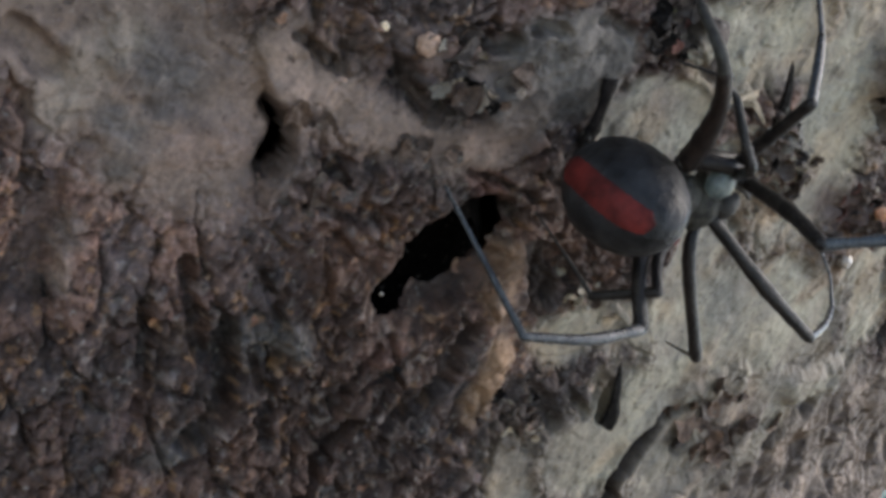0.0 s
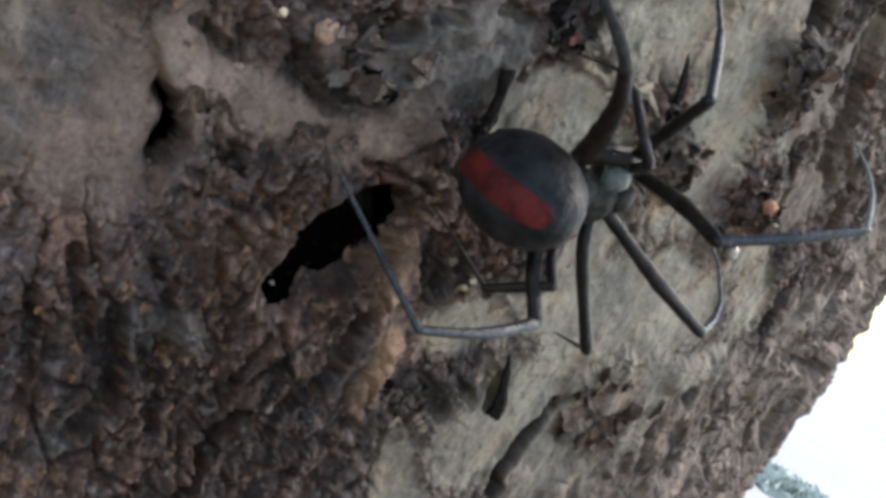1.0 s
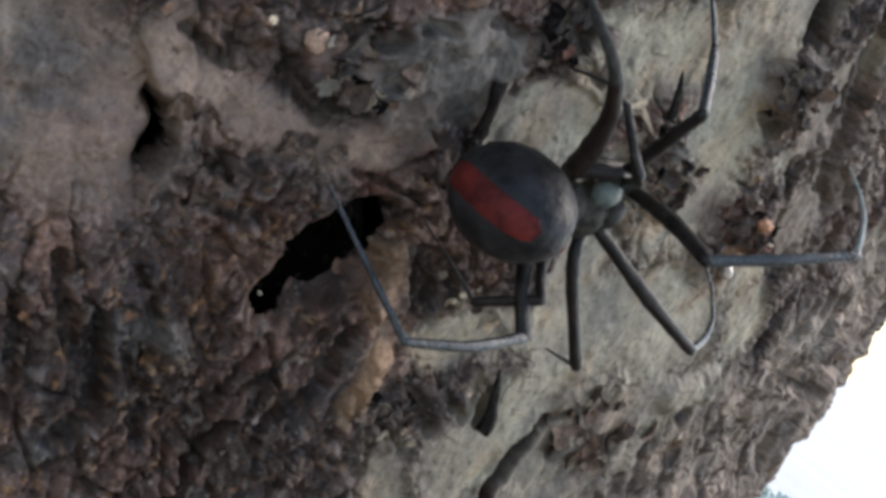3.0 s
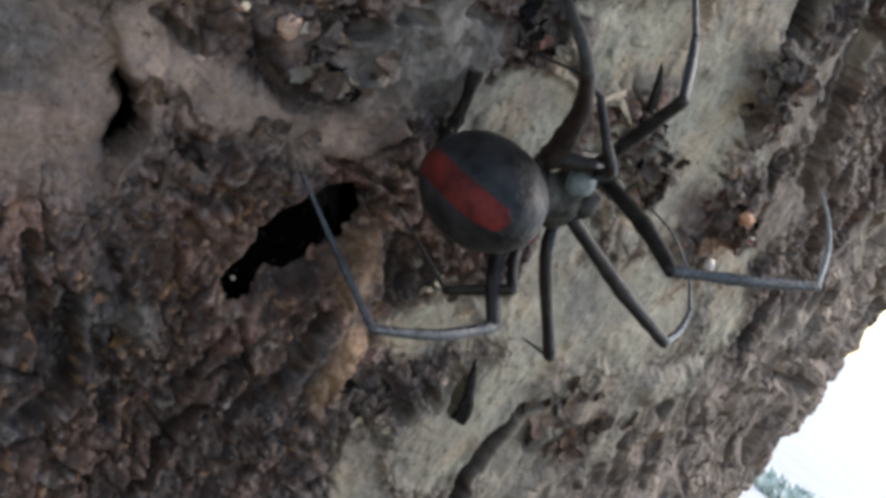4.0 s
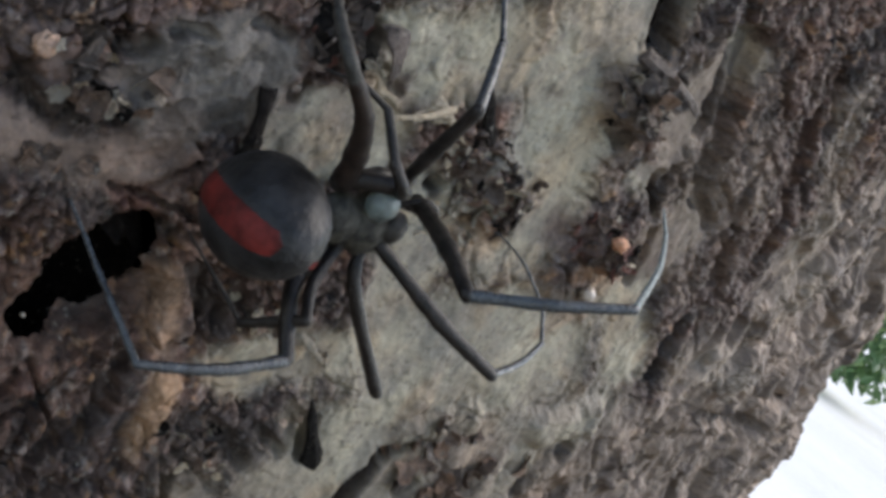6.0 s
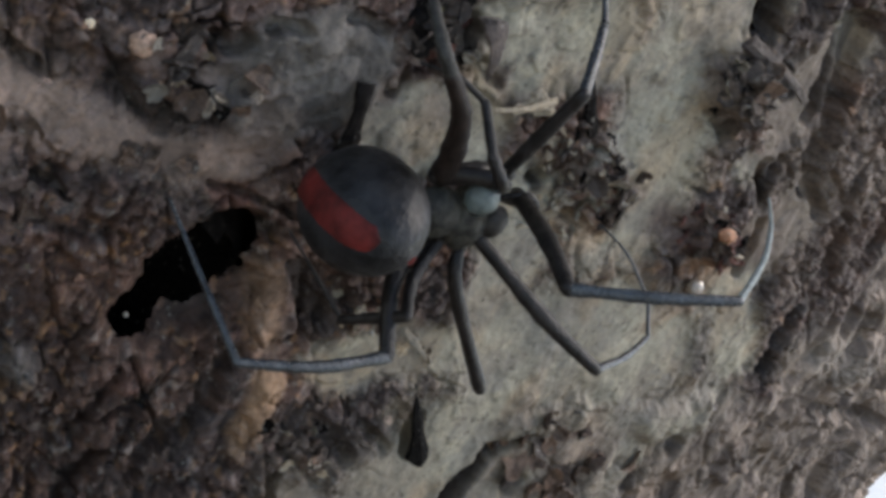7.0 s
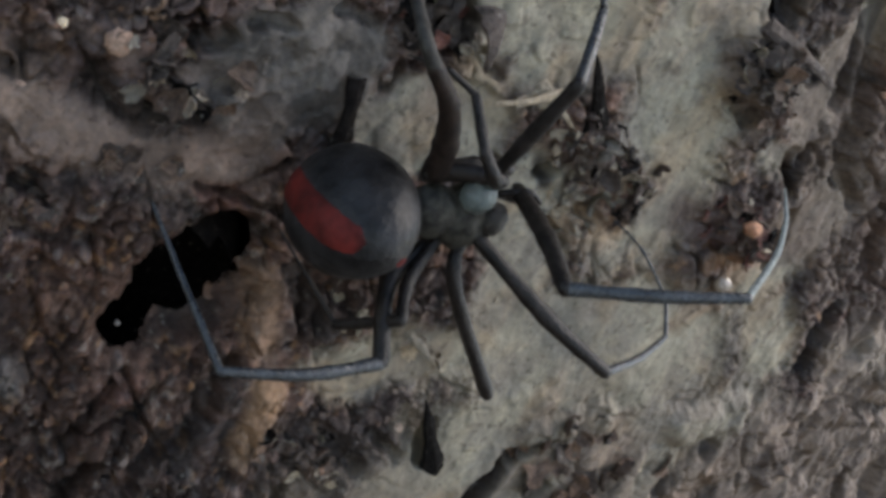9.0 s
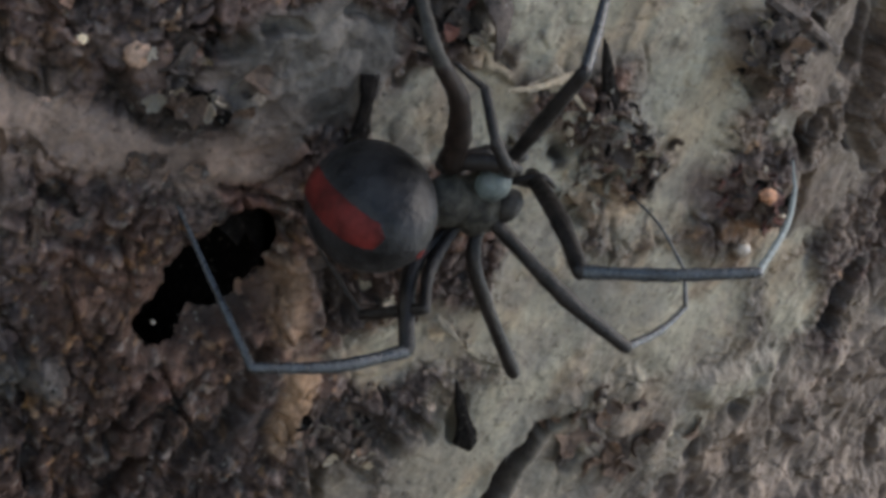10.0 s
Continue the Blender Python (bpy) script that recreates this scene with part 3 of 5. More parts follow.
        rgb += brown[..., None] * umber + grey[..., None] * np.array([0.110, 0.095, 0.082]) * (1 + 0.5 * streak[..., None]) * (0.6 + 0.8 * id2[..., None])
        rgb /= np.maximum(flaky + ridged + pale + brown + grey, 0.2)[..., None]
        # real stains, and near-black bands that paint shade into gashes and cracks
        def stain_or_shade(weight, colour):
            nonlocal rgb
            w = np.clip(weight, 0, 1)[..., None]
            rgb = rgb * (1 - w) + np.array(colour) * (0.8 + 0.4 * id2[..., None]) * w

        stain_or_shade(0.8 * near(3.6, (58.0, 4.0), (51.0, 13.5), (44.0, 25.5), edge=0.6), (0.088, 0.056, 0.045))
        stain_or_shade(0.35 * near(3.4, (70.0, 9.5), (61.5, 17.5), (52.5, 27.5), edge=0.6), (0.31, 0.25, 0.185))
        stain_or_shade(0.6 * near(2.6, (54.0, -2.0), (60.0, 2.0), edge=0.8), (0.27, 0.21, 0.16))
        stain_or_shade(0.7 * near(1.8, (-37.7, -21.5), edge=0.8), (0.08, 0.07, 0.06))
        stain_or_shade(0.75 * near(3.4, (22.4, 16.2), edge=0.5), (0.11, 0.085, 0.07))
        stain_or_shade(0.6 * near(2.6, (12.8, 4.6), edge=0.6), (0.12, 0.1, 0.085))
        stain_or_shade(0.5 * near(1.8, (32.0, -4.0), (34.5, 1.0), edge=0.6), (0.22, 0.13, 0.075))
        stain_or_shade(0.75 * spot(2.4, (-40.5, -14.5), (-37.3, -14.7), edge=0.8), (0.085, 0.076, 0.070))
        stain_or_shade(0.75 * spot(1.1, (-38.1, -16.8), (-33.9, -16.6), edge=0.7), (0.075, 0.062, 0.056))
        stain_or_shade(0.6 * spot(1.6, (-40.3, -19.3), (-38.4, -19.3), edge=0.8), (0.09, 0.085, 0.080))
        stain_or_shade(0.5 * spot(2.0, (-42.3, -13.8), (-43.3, -16.9), (-43.5, -20.4), edge=0.8), (0.26, 0.21, 0.16))
        stain_or_shade(0.4 * spot(2.2, (-33.2, -9.4), (-27.1, -7.8), edge=0.8), (0.24, 0.165, 0.115))
        stain_or_shade(0.45 * spot(2.2, (-33.9, -18.3), (-31.6, -16.2), edge=0.8), (0.21, 0.13, 0.10))
        # the shadow under the lifted lip, put into the colour
        stain_or_shade(0.8 * spot(1.5, (-22.6, -6.5), (-18.6, -6.2), (-15.9, -5.2), edge=0.7), (0.045, 0.036, 0.032))
        stain_or_shade(0.4 * spot(2.6, (-27.7, -6.4), (-23.6, -5.9), (-21.6, -2.8), edge=0.7), (0.045, 0.037, 0.034))
        stain_or_shade(0.7 * spot(1.6, (-6.6, 8.1), (-1.9, 8.6), edge=0.6), (0.035, 0.024, 0.022))
        stain_or_shade(0.7 * spot(1.2, (-5.4, 1.9), (-4.7, 4.9), (2.1, 6.9), edge=0.6), (0.06, 0.035, 0.03))
        stain_or_shade(0.75 * spot(1.5, (-5.6, -13.7), (-2.4, -18.0), edge=0.6), (0.25, 0.155, 0.10))
        stain_or_shade(0.85 * spot(1.5, (-0.3, -20.9), (0.4, -22.9), (1.1, -26.0), edge=0.6), (0.30, 0.18, 0.105))
        # shade of a gap and a groove, put into the colour
        stain_or_shade(0.8 * spot(1.6, (-3.5, -12.2), (0.7, -15.2), edge=0.6), (0.035, 0.026, 0.022))
        stain_or_shade(0.7 * spot(1.5, (-3.9, -21.1), (-3.6, -25.9), (-5.4, -29.9), edge=0.7), (0.040, 0.030, 0.026))
        stain_or_shade(0.75 * spot(2.4, (5.7, -22.8), (11.6, -22.5), edge=0.7), (0.050, 0.040, 0.038))
        stain_or_shade(0.6 * spot(2.6, (-18.4, -22.0), (-15.7, -20.2), edge=0.8), (0.11, 0.060, 0.042))
        stain_or_shade(0.6 * spot(1.4, (-11.3, -25.4), (-9.6, -25.2), edge=0.7), (0.15, 0.08, 0.065))
        stain_or_shade(0.6 * spot(1.0, (-26.7, -29.4), (-26.9, -31.2), edge=0.7), (0.16, 0.11, 0.085))
        stain_or_shade(0.55 * spot(1.6, (-22.1, -28.6), (-18.0, -27.4), edge=0.7), (0.15, 0.135, 0.12))
        stain_or_shade(0.5 * spot(1.4, (-22.7, -39.8), (-20.8, -37.4), edge=0.8), (0.135, 0.125, 0.115))
        stain_or_shade(0.5 * spot(1.2, (-26.7, -39.1), (-26.7, -37.1), edge=0.8), (0.17, 0.10, 0.085))
        stain_or_shade(0.6 * spot(1.2, (-12.2, -9.9), (-10.4, -9.7), edge=0.7), (0.16, 0.07, 0.055))
        # three gashes with their shade painted near-black
        stain_or_shade(0.7 * spot(1.6, (50.3, 3.7), (50.0, 0.1), (50.8, -3.5), edge=0.7), (0.022, 0.018, 0.016))
        stain_or_shade(0.7 * spot(1.3, (24.1, -19.9), (23.0, -23.2), (23.1, -27.5), edge=0.7), (0.024, 0.019, 0.016))
        stain_or_shade(0.7 * spot(1.8, (22.1, 20.5), (21.2, 23.0), (20.3, 25.6), edge=0.7), (0.024, 0.018, 0.015))
        stain_or_shade(0.7 * spot(2.6, (25.6, 4.4), (31.1, 5.2), (39.1, 6.1), edge=0.7), (0.11, 0.068, 0.055))
        stain_or_shade(0.55 * spot(2.4, (19.3, -7.8), (23.6, -9.3), edge=0.8), (0.15, 0.145, 0.13))
        stain_or_shade(0.55 * spot(1.8, (-1.7, 2.8), (0.3, 3.3), edge=0.8), (0.155, 0.115, 0.09))
        stain_or_shade(0.5 * spot(1.6, (0.5, 6.1), (3.8, 4.0), edge=0.8), (0.34, 0.28, 0.18))
        stain_or_shade(0.6 * spot(1.6, (38.9, -9.9), (44.9, -7.7), (39.3, -3.8), edge=0.8), (0.15, 0.125, 0.105))
        stain_or_shade(0.5 * spot(2.6, (19.7, 9.8), (24.4, 7.6), edge=0.8), (0.31, 0.26, 0.18))
        stain_or_shade(0.5 * spot(2.2, (5.1, 13.5), (7.7, 13.8), edge=0.8), (0.30, 0.27, 0.19))
        stain_or_shade(0.5 * spot(3.0, (26.2, -24.9), (30.9, -25.0), edge=0.8), (0.27, 0.235, 0.185))
        stain_or_shade(0.5 * spot(2.4, (28.7, -12.1), (28.7, -9.6), edge=0.8), (0.29, 0.24, 0.175))
        stain_or_shade(0.5 * spot(2.4, (58.9, 0.4), (76.4, -0.4), edge=0.8), (0.23, 0.20, 0.165))
        stain_or_shade(0.5 * spot(2.2, (46.0, -18.5), (48.6, -15.2), edge=0.8), (0.25, 0.175, 0.125))
        # the trench, darkened in colour as its shade would be
        stain_or_shade(0.6 * spot(1.8, (-41.2, -26.4), (-39.8, -29.3), (-38.4, -32.3), edge=0.7), (0.06, 0.05, 0.045))
        stain_or_shade(0.6 * spot(1.0, (-38.1, -27.0), (-36.6, -30.9), edge=0.7), (0.22, 0.18, 0.15))
        stain_or_shade(0.75 * spot(3.2, (30.3, 15.0), (37.1, 10.6), (45.0, 6.0), edge=0.7), (0.15, 0.108, 0.085))
        stain_or_shade(0.6 * spot(2.6, (32.0, 21.4), (42.2, 14.5), (49.5, 8.7), edge=0.7), (0.14, 0.10, 0.08))
        # painted shade: the shadow beside the lifted plate, then furrows, cracks and pits
        stain_or_shade(0.8 * spot(0.9, (-30.4, -13.1), (-29.0, -14.0), (-28.2, -15.6), (-27.9, -17.6), edge=0.8), (0.026, 0.020, 0.018))
        stain_or_shade(0.7 * spot(0.7, (-29.4, -25.7), (-25.9, -29.7), (-23.2, -31.7), edge=0.8), (0.026, 0.020, 0.018))
        stain_or_shade(0.85 * spot(0.85, (-24.1, -28.1), (-21.4, -31.6), (-20.4, -34.2), (-20.6, -37.6), edge=0.8), (0.026, 0.020, 0.018))
        stain_or_shade(0.7 * spot(0.7, (-29.9, -29.9), (-27.2, -34.3), edge=0.8), (0.026, 0.020, 0.018))
        stain_or_shade(0.85 * spot(0.6, (-9.1, -31.3), (-9.5, -34.2), (-9.3, -37.4), (-9.8, -39.3), edge=0.8), (0.026, 0.020, 0.018))
        stain_or_shade(0.6 * spot(0.5, (-10.7, -24.6), (-11.5, -28.1), (-11.4, -30.7), edge=0.8), (0.026, 0.020, 0.018))
        stain_or_shade(0.6 * spot(0.6, (-16.8, -32.5), (-15.0, -35.4), edge=0.8), (0.026, 0.020, 0.018))
        stain_or_shade(0.7 * spot(0.6, (5.5, -27.8), (6.7, -30.6), (6.1, -33.1), edge=0.8), (0.026, 0.020, 0.018))
        stain_or_shade(0.7 * spot(0.5, (-24.5, -14.8), (-22.8, -14.8), (-21.5, -15.1), edge=0.8), (0.026, 0.020, 0.018))
        stain_or_shade(0.6 * spot(0.4, (-23.6, -17.9), (-19.5, -17.1), (-16.9, -15.9), edge=0.8), (0.026, 0.020, 0.018))
        stain_or_shade(0.6 * spot(0.35, (-13.1, -9.6), (-9.6, -9.2), (-5.9, -8.9), edge=0.8), (0.026, 0.020, 0.018))
        stain_or_shade(0.6 * spot(0.35, (-9.1, -11.5), (-4.8, -9.7), edge=0.8), (0.026, 0.020, 0.018))
        stain_or_shade(0.7 * spot(0.45, (-31.7, -7.7), (-29.6, -8.1), (-27.9, -8.2), edge=0.8), (0.026, 0.020, 0.018))
        stain_or_shade(0.7 * spot(0.8, (32.6, 26.6), (35.5, 20.3), (37.6, 15.2), edge=0.8), (0.026, 0.020, 0.018))
        stain_or_shade(0.7 * spot(0.9, (47.5, 24.0), (52.5, 16.3), (55.3, 11.3), edge=0.8), (0.026, 0.020, 0.018))
        stain_or_shade(0.7 * spot(1.2, (93.0, 8.8), (90.8, 3.1), (88.0, -0.3), edge=0.8), (0.026, 0.020, 0.018))
        stain_or_shade(0.7 * spot(0.7, (38.7, 13.8), (43.0, 11.4), edge=0.8), (0.026, 0.020, 0.018))
        stain_or_shade(0.7 * spot(0.8, (30.8, 26.1), (32.8, 20.1), (33.3, 17.8), edge=0.8), (0.026, 0.020, 0.018))
        stain_or_shade(0.6 * spot(0.8, (45.2, -12.4), (45.6, -13.4), edge=0.8), (0.026, 0.020, 0.018))
        stain_or_shade(0.6 * spot(0.8, (42.6, -17.4), (42.7, -18.4), edge=0.8), (0.026, 0.020, 0.018))
        stain_or_shade(0.6 * spot(0.8, (29.0, -21.0), (29.0, -22.2), edge=0.8), (0.026, 0.020, 0.018))
        stain_or_shade(0.6 * spot(1.0, (55.5, -20.5), (55.5, -22.0), edge=0.8), (0.026, 0.020, 0.018))
        stain_or_shade(0.6 * spot(0.8, (65.8, -12.9), (65.2, -13.7), edge=0.8), (0.026, 0.020, 0.018))
        stain_or_shade(0.6 * spot(0.9, (76.3, -13.1), (78.8, -16.9), edge=0.8), (0.026, 0.020, 0.018))
        stain_or_shade(0.6 * spot(0.9, (66.9, -5.2), (86.1, -4.3), edge=0.8), (0.026, 0.020, 0.018))
        stain_or_shade(0.6 * spot(0.8, (24.5, -19.3), (27.2, -17.1), (29.0, -15.8), edge=0.8), (0.026, 0.020, 0.018))
        stain_or_shade(0.7 * spot(3.4, (29.1, 22.0), (33.1, 17.4), (41.9, 12.3), edge=0.7), (0.165, 0.125, 0.098))
        # shade of the gashes and slot painted again, with other dark marks
        stain_or_shade(0.9 * spot(1.0, (23.7, -20.8), (23.2, -23.8), (23.2, -26.9), (24.5, -29.1), edge=0.6), (0.022, 0.017, 0.015))
        stain_or_shade(0.9 * spot(1.3, (50.2, 3.0), (50.3, -0.0), (51.3, -3.3), edge=0.6), (0.022, 0.017, 0.015))
        stain_or_shade(0.9 * spot(1.5, (22.2, 20.6), (21.2, 23.0), (20.3, 25.6), edge=0.6), (0.022, 0.017, 0.015))
        stain_or_shade(0.85 * spot(0.9, (33.4, 12.7), (34.4, 9.6), edge=0.6), (0.022, 0.017, 0.015))
        stain_or_shade(0.8 * spot(0.8, (36.8, 14.4), (40.0, 12.3), edge=0.6), (0.022, 0.017, 0.015))
        stain_or_shade(0.8 * spot(0.8, (25.9, 20.0), (29.8, 18.4), edge=0.6), (0.022, 0.017, 0.015))
        stain_or_shade(0.8 * spot(1.6, (-6.6, 7.7), (-2.8, 8.4), edge=0.6), (0.022, 0.017, 0.015))
        stain_or_shade(0.8 * spot(0.9, (31.4, 25.7), (32.5, 21.9), (33.9, 18.7), edge=0.6), (0.030, 0.023, 0.020))
        stain_or_shade(0.6 * spot(2.6, (37.2, 24.6), (41.5, 19.2), (47.7, 14.7), edge=0.8), (0.15, 0.115, 0.09))
        stain_or_shade(0.5 * spot(3.6, (4.0, -25.7), (8.8, -26.1), edge=0.9), (0.06, 0.046, 0.04))
        stain_or_shade(0.7 * spot(1.5, (14.9, -0.4), (19.6, 0.1), edge=0.8), (0.33, 0.23, 0.15))
        # small cavities, their shade put into the colour
        stain_or_shade(0.85 * spot(0.8, (9.5, 2.6), (11.1, 1.5), edge=0.6), (0.02, 0.016, 0.014))
        stain_or_shade(0.85 * spot(0.5, (20.6, 4.2), (20.3, 1.7), edge=0.6), (0.02, 0.016, 0.014))
        stain_or_shade(0.8 * spot(0.4, (22.4, -1.5), (22.1, 0.5), edge=0.6), (0.03, 0.022, 0.018))
        stain_or_shade(0.6 * spot(1.2, (30.0, 1.9), (36.8, 3.8), edge=0.8), (0.28, 0.15, 0.08))
        stain_or_shade(0.6 * spot(1.2, (11.9, -17.2), (11.7, -19.4), edge=0.8), (0.3, 0.25, 0.19))
        stain_or_shade(0.55 * spot(4.2, (7.7, -28.6), (13.6, -27.8), (14.7, -24.3), edge=0.8), (0.165, 0.135, 0.105))
        # the bowl beside the burrow, its shade painted into the bark colour
        stain_or_shade(0.9 * bowl * (1 - 0.4 * id2), (0.03, 0.021, 0.017))
        self.flaky, self.pale, self.ridged = flaky * (1 - 0.8 * tan), pale, ridged
        return z, np.clip(rgb, 0.008, 0.8)


def sheet(name, s_axis, h_axis, parent, skip=None, sink=0.0):
    """A sheet of bark over a grid of places; skip: (s0, s1, h0, h1), left open."""
    s, h = np.meshgrid(s_axis, h_axis)
    relief = Relief(s, h)
    z, rgb = relief.build()
    a, r = s / 1000 / TRUNK_R, TRUNK_R * (1 + 0.5 * np.exp(-(Z0 + h / 1000) / 0.17)) + (z - sink) / 1000
    co = np.stack([np.sin(a) * r, -np.cos(a) * r, Z0 + h / 1000], -1).reshape(-1, 3)
    rows, cols = s.shape
    i = np.arange(rows * cols).reshape(rows, cols)
    quads = np.stack([i[:-1, :-1], i[:-1, 1:], i[1:, 1:], i[1:, :-1]], -1).reshape(-1, 4)
    open_now = relief.burrow[:-1, :-1].ravel() > 0.3
    quads = quads[~open_now]
    if skip:
        cs, ch = (s[:-1, :-1] + s[1:, 1:]).ravel()[~open_now] / 2, (h[:-1, :-1] + h[1:, 1:]).ravel()[~open_now] / 2
        quads = quads[~((cs > skip[0]) & (cs < skip[1]) & (ch > skip[2]) & (ch < skip[3]))]
    me = bpy.data.meshes.new(name)
    me.vertices.add(len(co))
    me.vertices.foreach_set("co", co.ravel())
    me.loops.add(quads.size)
    me.loops.foreach_set("vertex_index", quads.ravel().astype(np.int32))
    me.polygons.add(len(quads))
    me.polygons.foreach_set("loop_start", np.arange(0, quads.size, 4, dtype=np.int32))
    me.update(calc_edges=True)
    tone = me.attributes.new("tone", "FLOAT_COLOR", "POINT")
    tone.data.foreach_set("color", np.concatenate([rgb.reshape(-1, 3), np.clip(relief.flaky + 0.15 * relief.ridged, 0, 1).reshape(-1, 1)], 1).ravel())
    me.materials.append(BARK)
    ob = new(name, me)
    ob.parent = parent
    return ob, (s_axis, h_axis, z, rgb, relief)


tree = tagged(new("tree"), "tree trunk with flaky dark brown bark and pale patches", "tree")
FINE, GRID = (-60.0, 116.0, -56.0, 40.0), 0.17
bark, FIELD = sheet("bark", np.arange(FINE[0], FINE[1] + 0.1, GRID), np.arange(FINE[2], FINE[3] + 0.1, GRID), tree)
tagged(bark, "flaky brown bark with pale smooth patches")
ring = math.pi * TRUNK_R * 1000
trunk, _ = sheet("trunk", np.linspace(-ring, ring, 420), np.linspace(-1210, 2300, 900), tree, (FINE[0] + 3, FINE[1] - 3, FINE[2] + 4, FINE[3] - 4), 0.6)


def trunk_top():
    """An unseen cap, added to close the trunk and keep light out, slightly domed."""
    bm = bmesh.new()
    hub = bm.verts.new((0, 0, Z0 + 2.292))
    rim = [bm.verts.new((0.1855 * math.cos(k * math.pi / 32), 0.1855 * math.sin(k * math.pi / 32), Z0 + 2.284)) for k in range(64)]
    for k in range(64):
        bm.faces.new((hub, rim[k], rim[(k + 1) % 64]))
    part("trunk_top", bm, BARK_BROWN, tree)


trunk_top()


def bark_at(s, h):
    """Height in mm, colour, and the shares of flaky, pale and ridged bark at a place."""
    sa, ha, z, rgb, relief = FIELD
    j, i = int(np.clip((s - sa[0]) / GRID, 0, len(sa) - 1)), int(np.clip((h - ha[0]) / GRID, 0, len(ha) - 1))
    return z[i, j], rgb[i, j], relief.flaky[i, j], relief.pale[i, j], relief.ridged[i, j]


# ---------------------------------------------------------------- loose scales of bark
def scale_shape(rnd, length, curl):
    """A thin, ragged, curled chip about length mm long: places in mm and faces."""
    nu, nv = 5, 3
    wide, thick, twist = rnd.uniform(0.22, 0.5) * length, rnd.uniform(0.05, 0.12), rnd.uniform(-0.6, 0.6)
    curl = curl if abs(curl) > 0.05 else 0.05
    top, low = [], []
    for i in range(nu):
        u = (2 * i / (nu - 1) - 1) * rnd.uniform(0.86, 1.0)
        girth = wide * (1 - 0.55 * u * u) * rnd.uniform(0.65, 1.2)
        bend = u * curl
        x, z = math.sin(bend) / curl * length / 2, (1 - math.cos(bend)) / curl * length / 2
        skew = rnd.uniform(-0.12, 0.12) * length
        for j in range(nv):
            v = j - 1
            y = v * girth * rnd.uniform(0.75, 1.15) + skew
            w = z + twist * x * y / length + 0.25 * v * v * girth + rnd.uniform(-0.03, 0.03) * length
            edge = 0.25 if v or i in (0, nu - 1) else 1.0
            top.append((x + rnd.uniform(-0.05, 0.05) * length, y, w))
            low.append((x, y * 0.96, w - thick * length * edge - 0.04))
    faces = []
    n = nu * nv
    for i in range(nu - 1):
        for j in range(nv - 1):
            a, b, c, d = i * nv + j, (i + 1) * nv + j, (i + 1) * nv + j + 1, i * nv + j + 1
            faces += [(a, b, c, d), (a + n, d + n, c + n, b + n)]
    rim = [i * nv for i in range(nu)] + [(nu - 1) * nv + 1] + [i * nv + nv - 1 for i in range(nu - 1, -1, -1)] + [1]
    for a, b in zip(rim, rim[1:] + rim[:1]):
        faces.append((b, a, a + n, b + n))
    return top + low, faces


def scale_frame(s, h, out, turn, tip, roll):
    at, across, up, outward = on_bark(s, h, out)
    m = Matrix((across, up, outward)).transposed().to_4x4()
    return Matrix.Translation(at) @ m @ Matrix.Rotation(turn, 4, "Z") @ Matrix.Rotation(tip, 4, "Y") @ Matrix.Rotation(roll, 4, "X")


rnd = random.Random(12)
SHAPES = {}
for material in (BARK_DARK, BARK_BROWN, BARK_PALE, BARK_RED, BARK_BLACK, BARK_CURL):
    SHAPES[material] = []
    for k in range(7):
        co, faces = scale_shape(rnd, 1.0, rnd.uniform(-0.9, 1.5))
        me = bpy.data.meshes.new("bark_scale")
        me.from_pydata([[c / 1000 for c in p] for p in co], [], faces)
        me.polygons.foreach_set("use_smooth", [False] * len(faces))
        me.materials.append(material)
        SHAPES[material].append(me)


def by_burrow(s, h):
    return math.hypot(s + 11.5, (h + 17.5) * 0.7) < 4.6 or math.hypot(s + 28.6, (h + 15.2) * 0.6) < 1.8


def bark_scale(s, h, size, material, turn, tip, roll, lift=0.15, shape=None):
    """One loose scale, a part of the tree."""
    z = bark_at(s, h)[0]
    ob = new("bark_scale", SHAPES[material][rnd.randrange(7) if shape is None else shape])
    ob.parent = tree
    ob.matrix_world = scale_frame(s, h, z + lift * size - 0.1, turn, tip, roll) @ Matrix.Diagonal((size, size, size, 1))
    return ob


def cluster(s, h, across, along, count, small, large, materials, tilt=0.7, lean=0.0, lift=0.15):
    for _ in range(count):
        a, r = rnd.uniform(0, 6.283), math.sqrt(rnd.random())
        ps, ph = s + r * across * math.cos(a) + lean * r * math.sin(a), h + r * along * math.sin(a)
        if not by_burrow(ps, ph):
            bark_scale(ps, ph, rnd.uniform(small, large), rnd.choice(materials), rnd.uniform(0, 6.283), rnd.uniform(-tilt, tilt), rnd.uniform(-tilt, tilt), lift)


K, B, W, R, X = BARK_DARK, BARK_BROWN, BARK_PALE, BARK_RED, BARK_BLACK
cluster(22.4, 16.4, 2.9, 2.9, 48, 0.7, 1.7, (K, X, B, K, K, X), 0.9)
cluster(22.6, 16.6, 2.4, 2.4, 6, 1.8, 2.8, (B, K, B), 0.5)
cluster(27.5, 13.0, 2.6, 2.2, 14, 0.7, 1.6, (B, B, K), 0.4)
cluster(12.6, 5.6, 4.4, 2.8, 56, 0.6, 1.7, (W, X, X, W, B, K), 1.2)
cluster(17.8, 3.6, 3.2, 3.0, 42, 0.6, 1.7, (W, X, X, W, B, K), 1.2)
cluster(14.0, -0.5, 3.2, 2.2, 26, 0.6, 1.6, (W, W, B, W), 1.0)
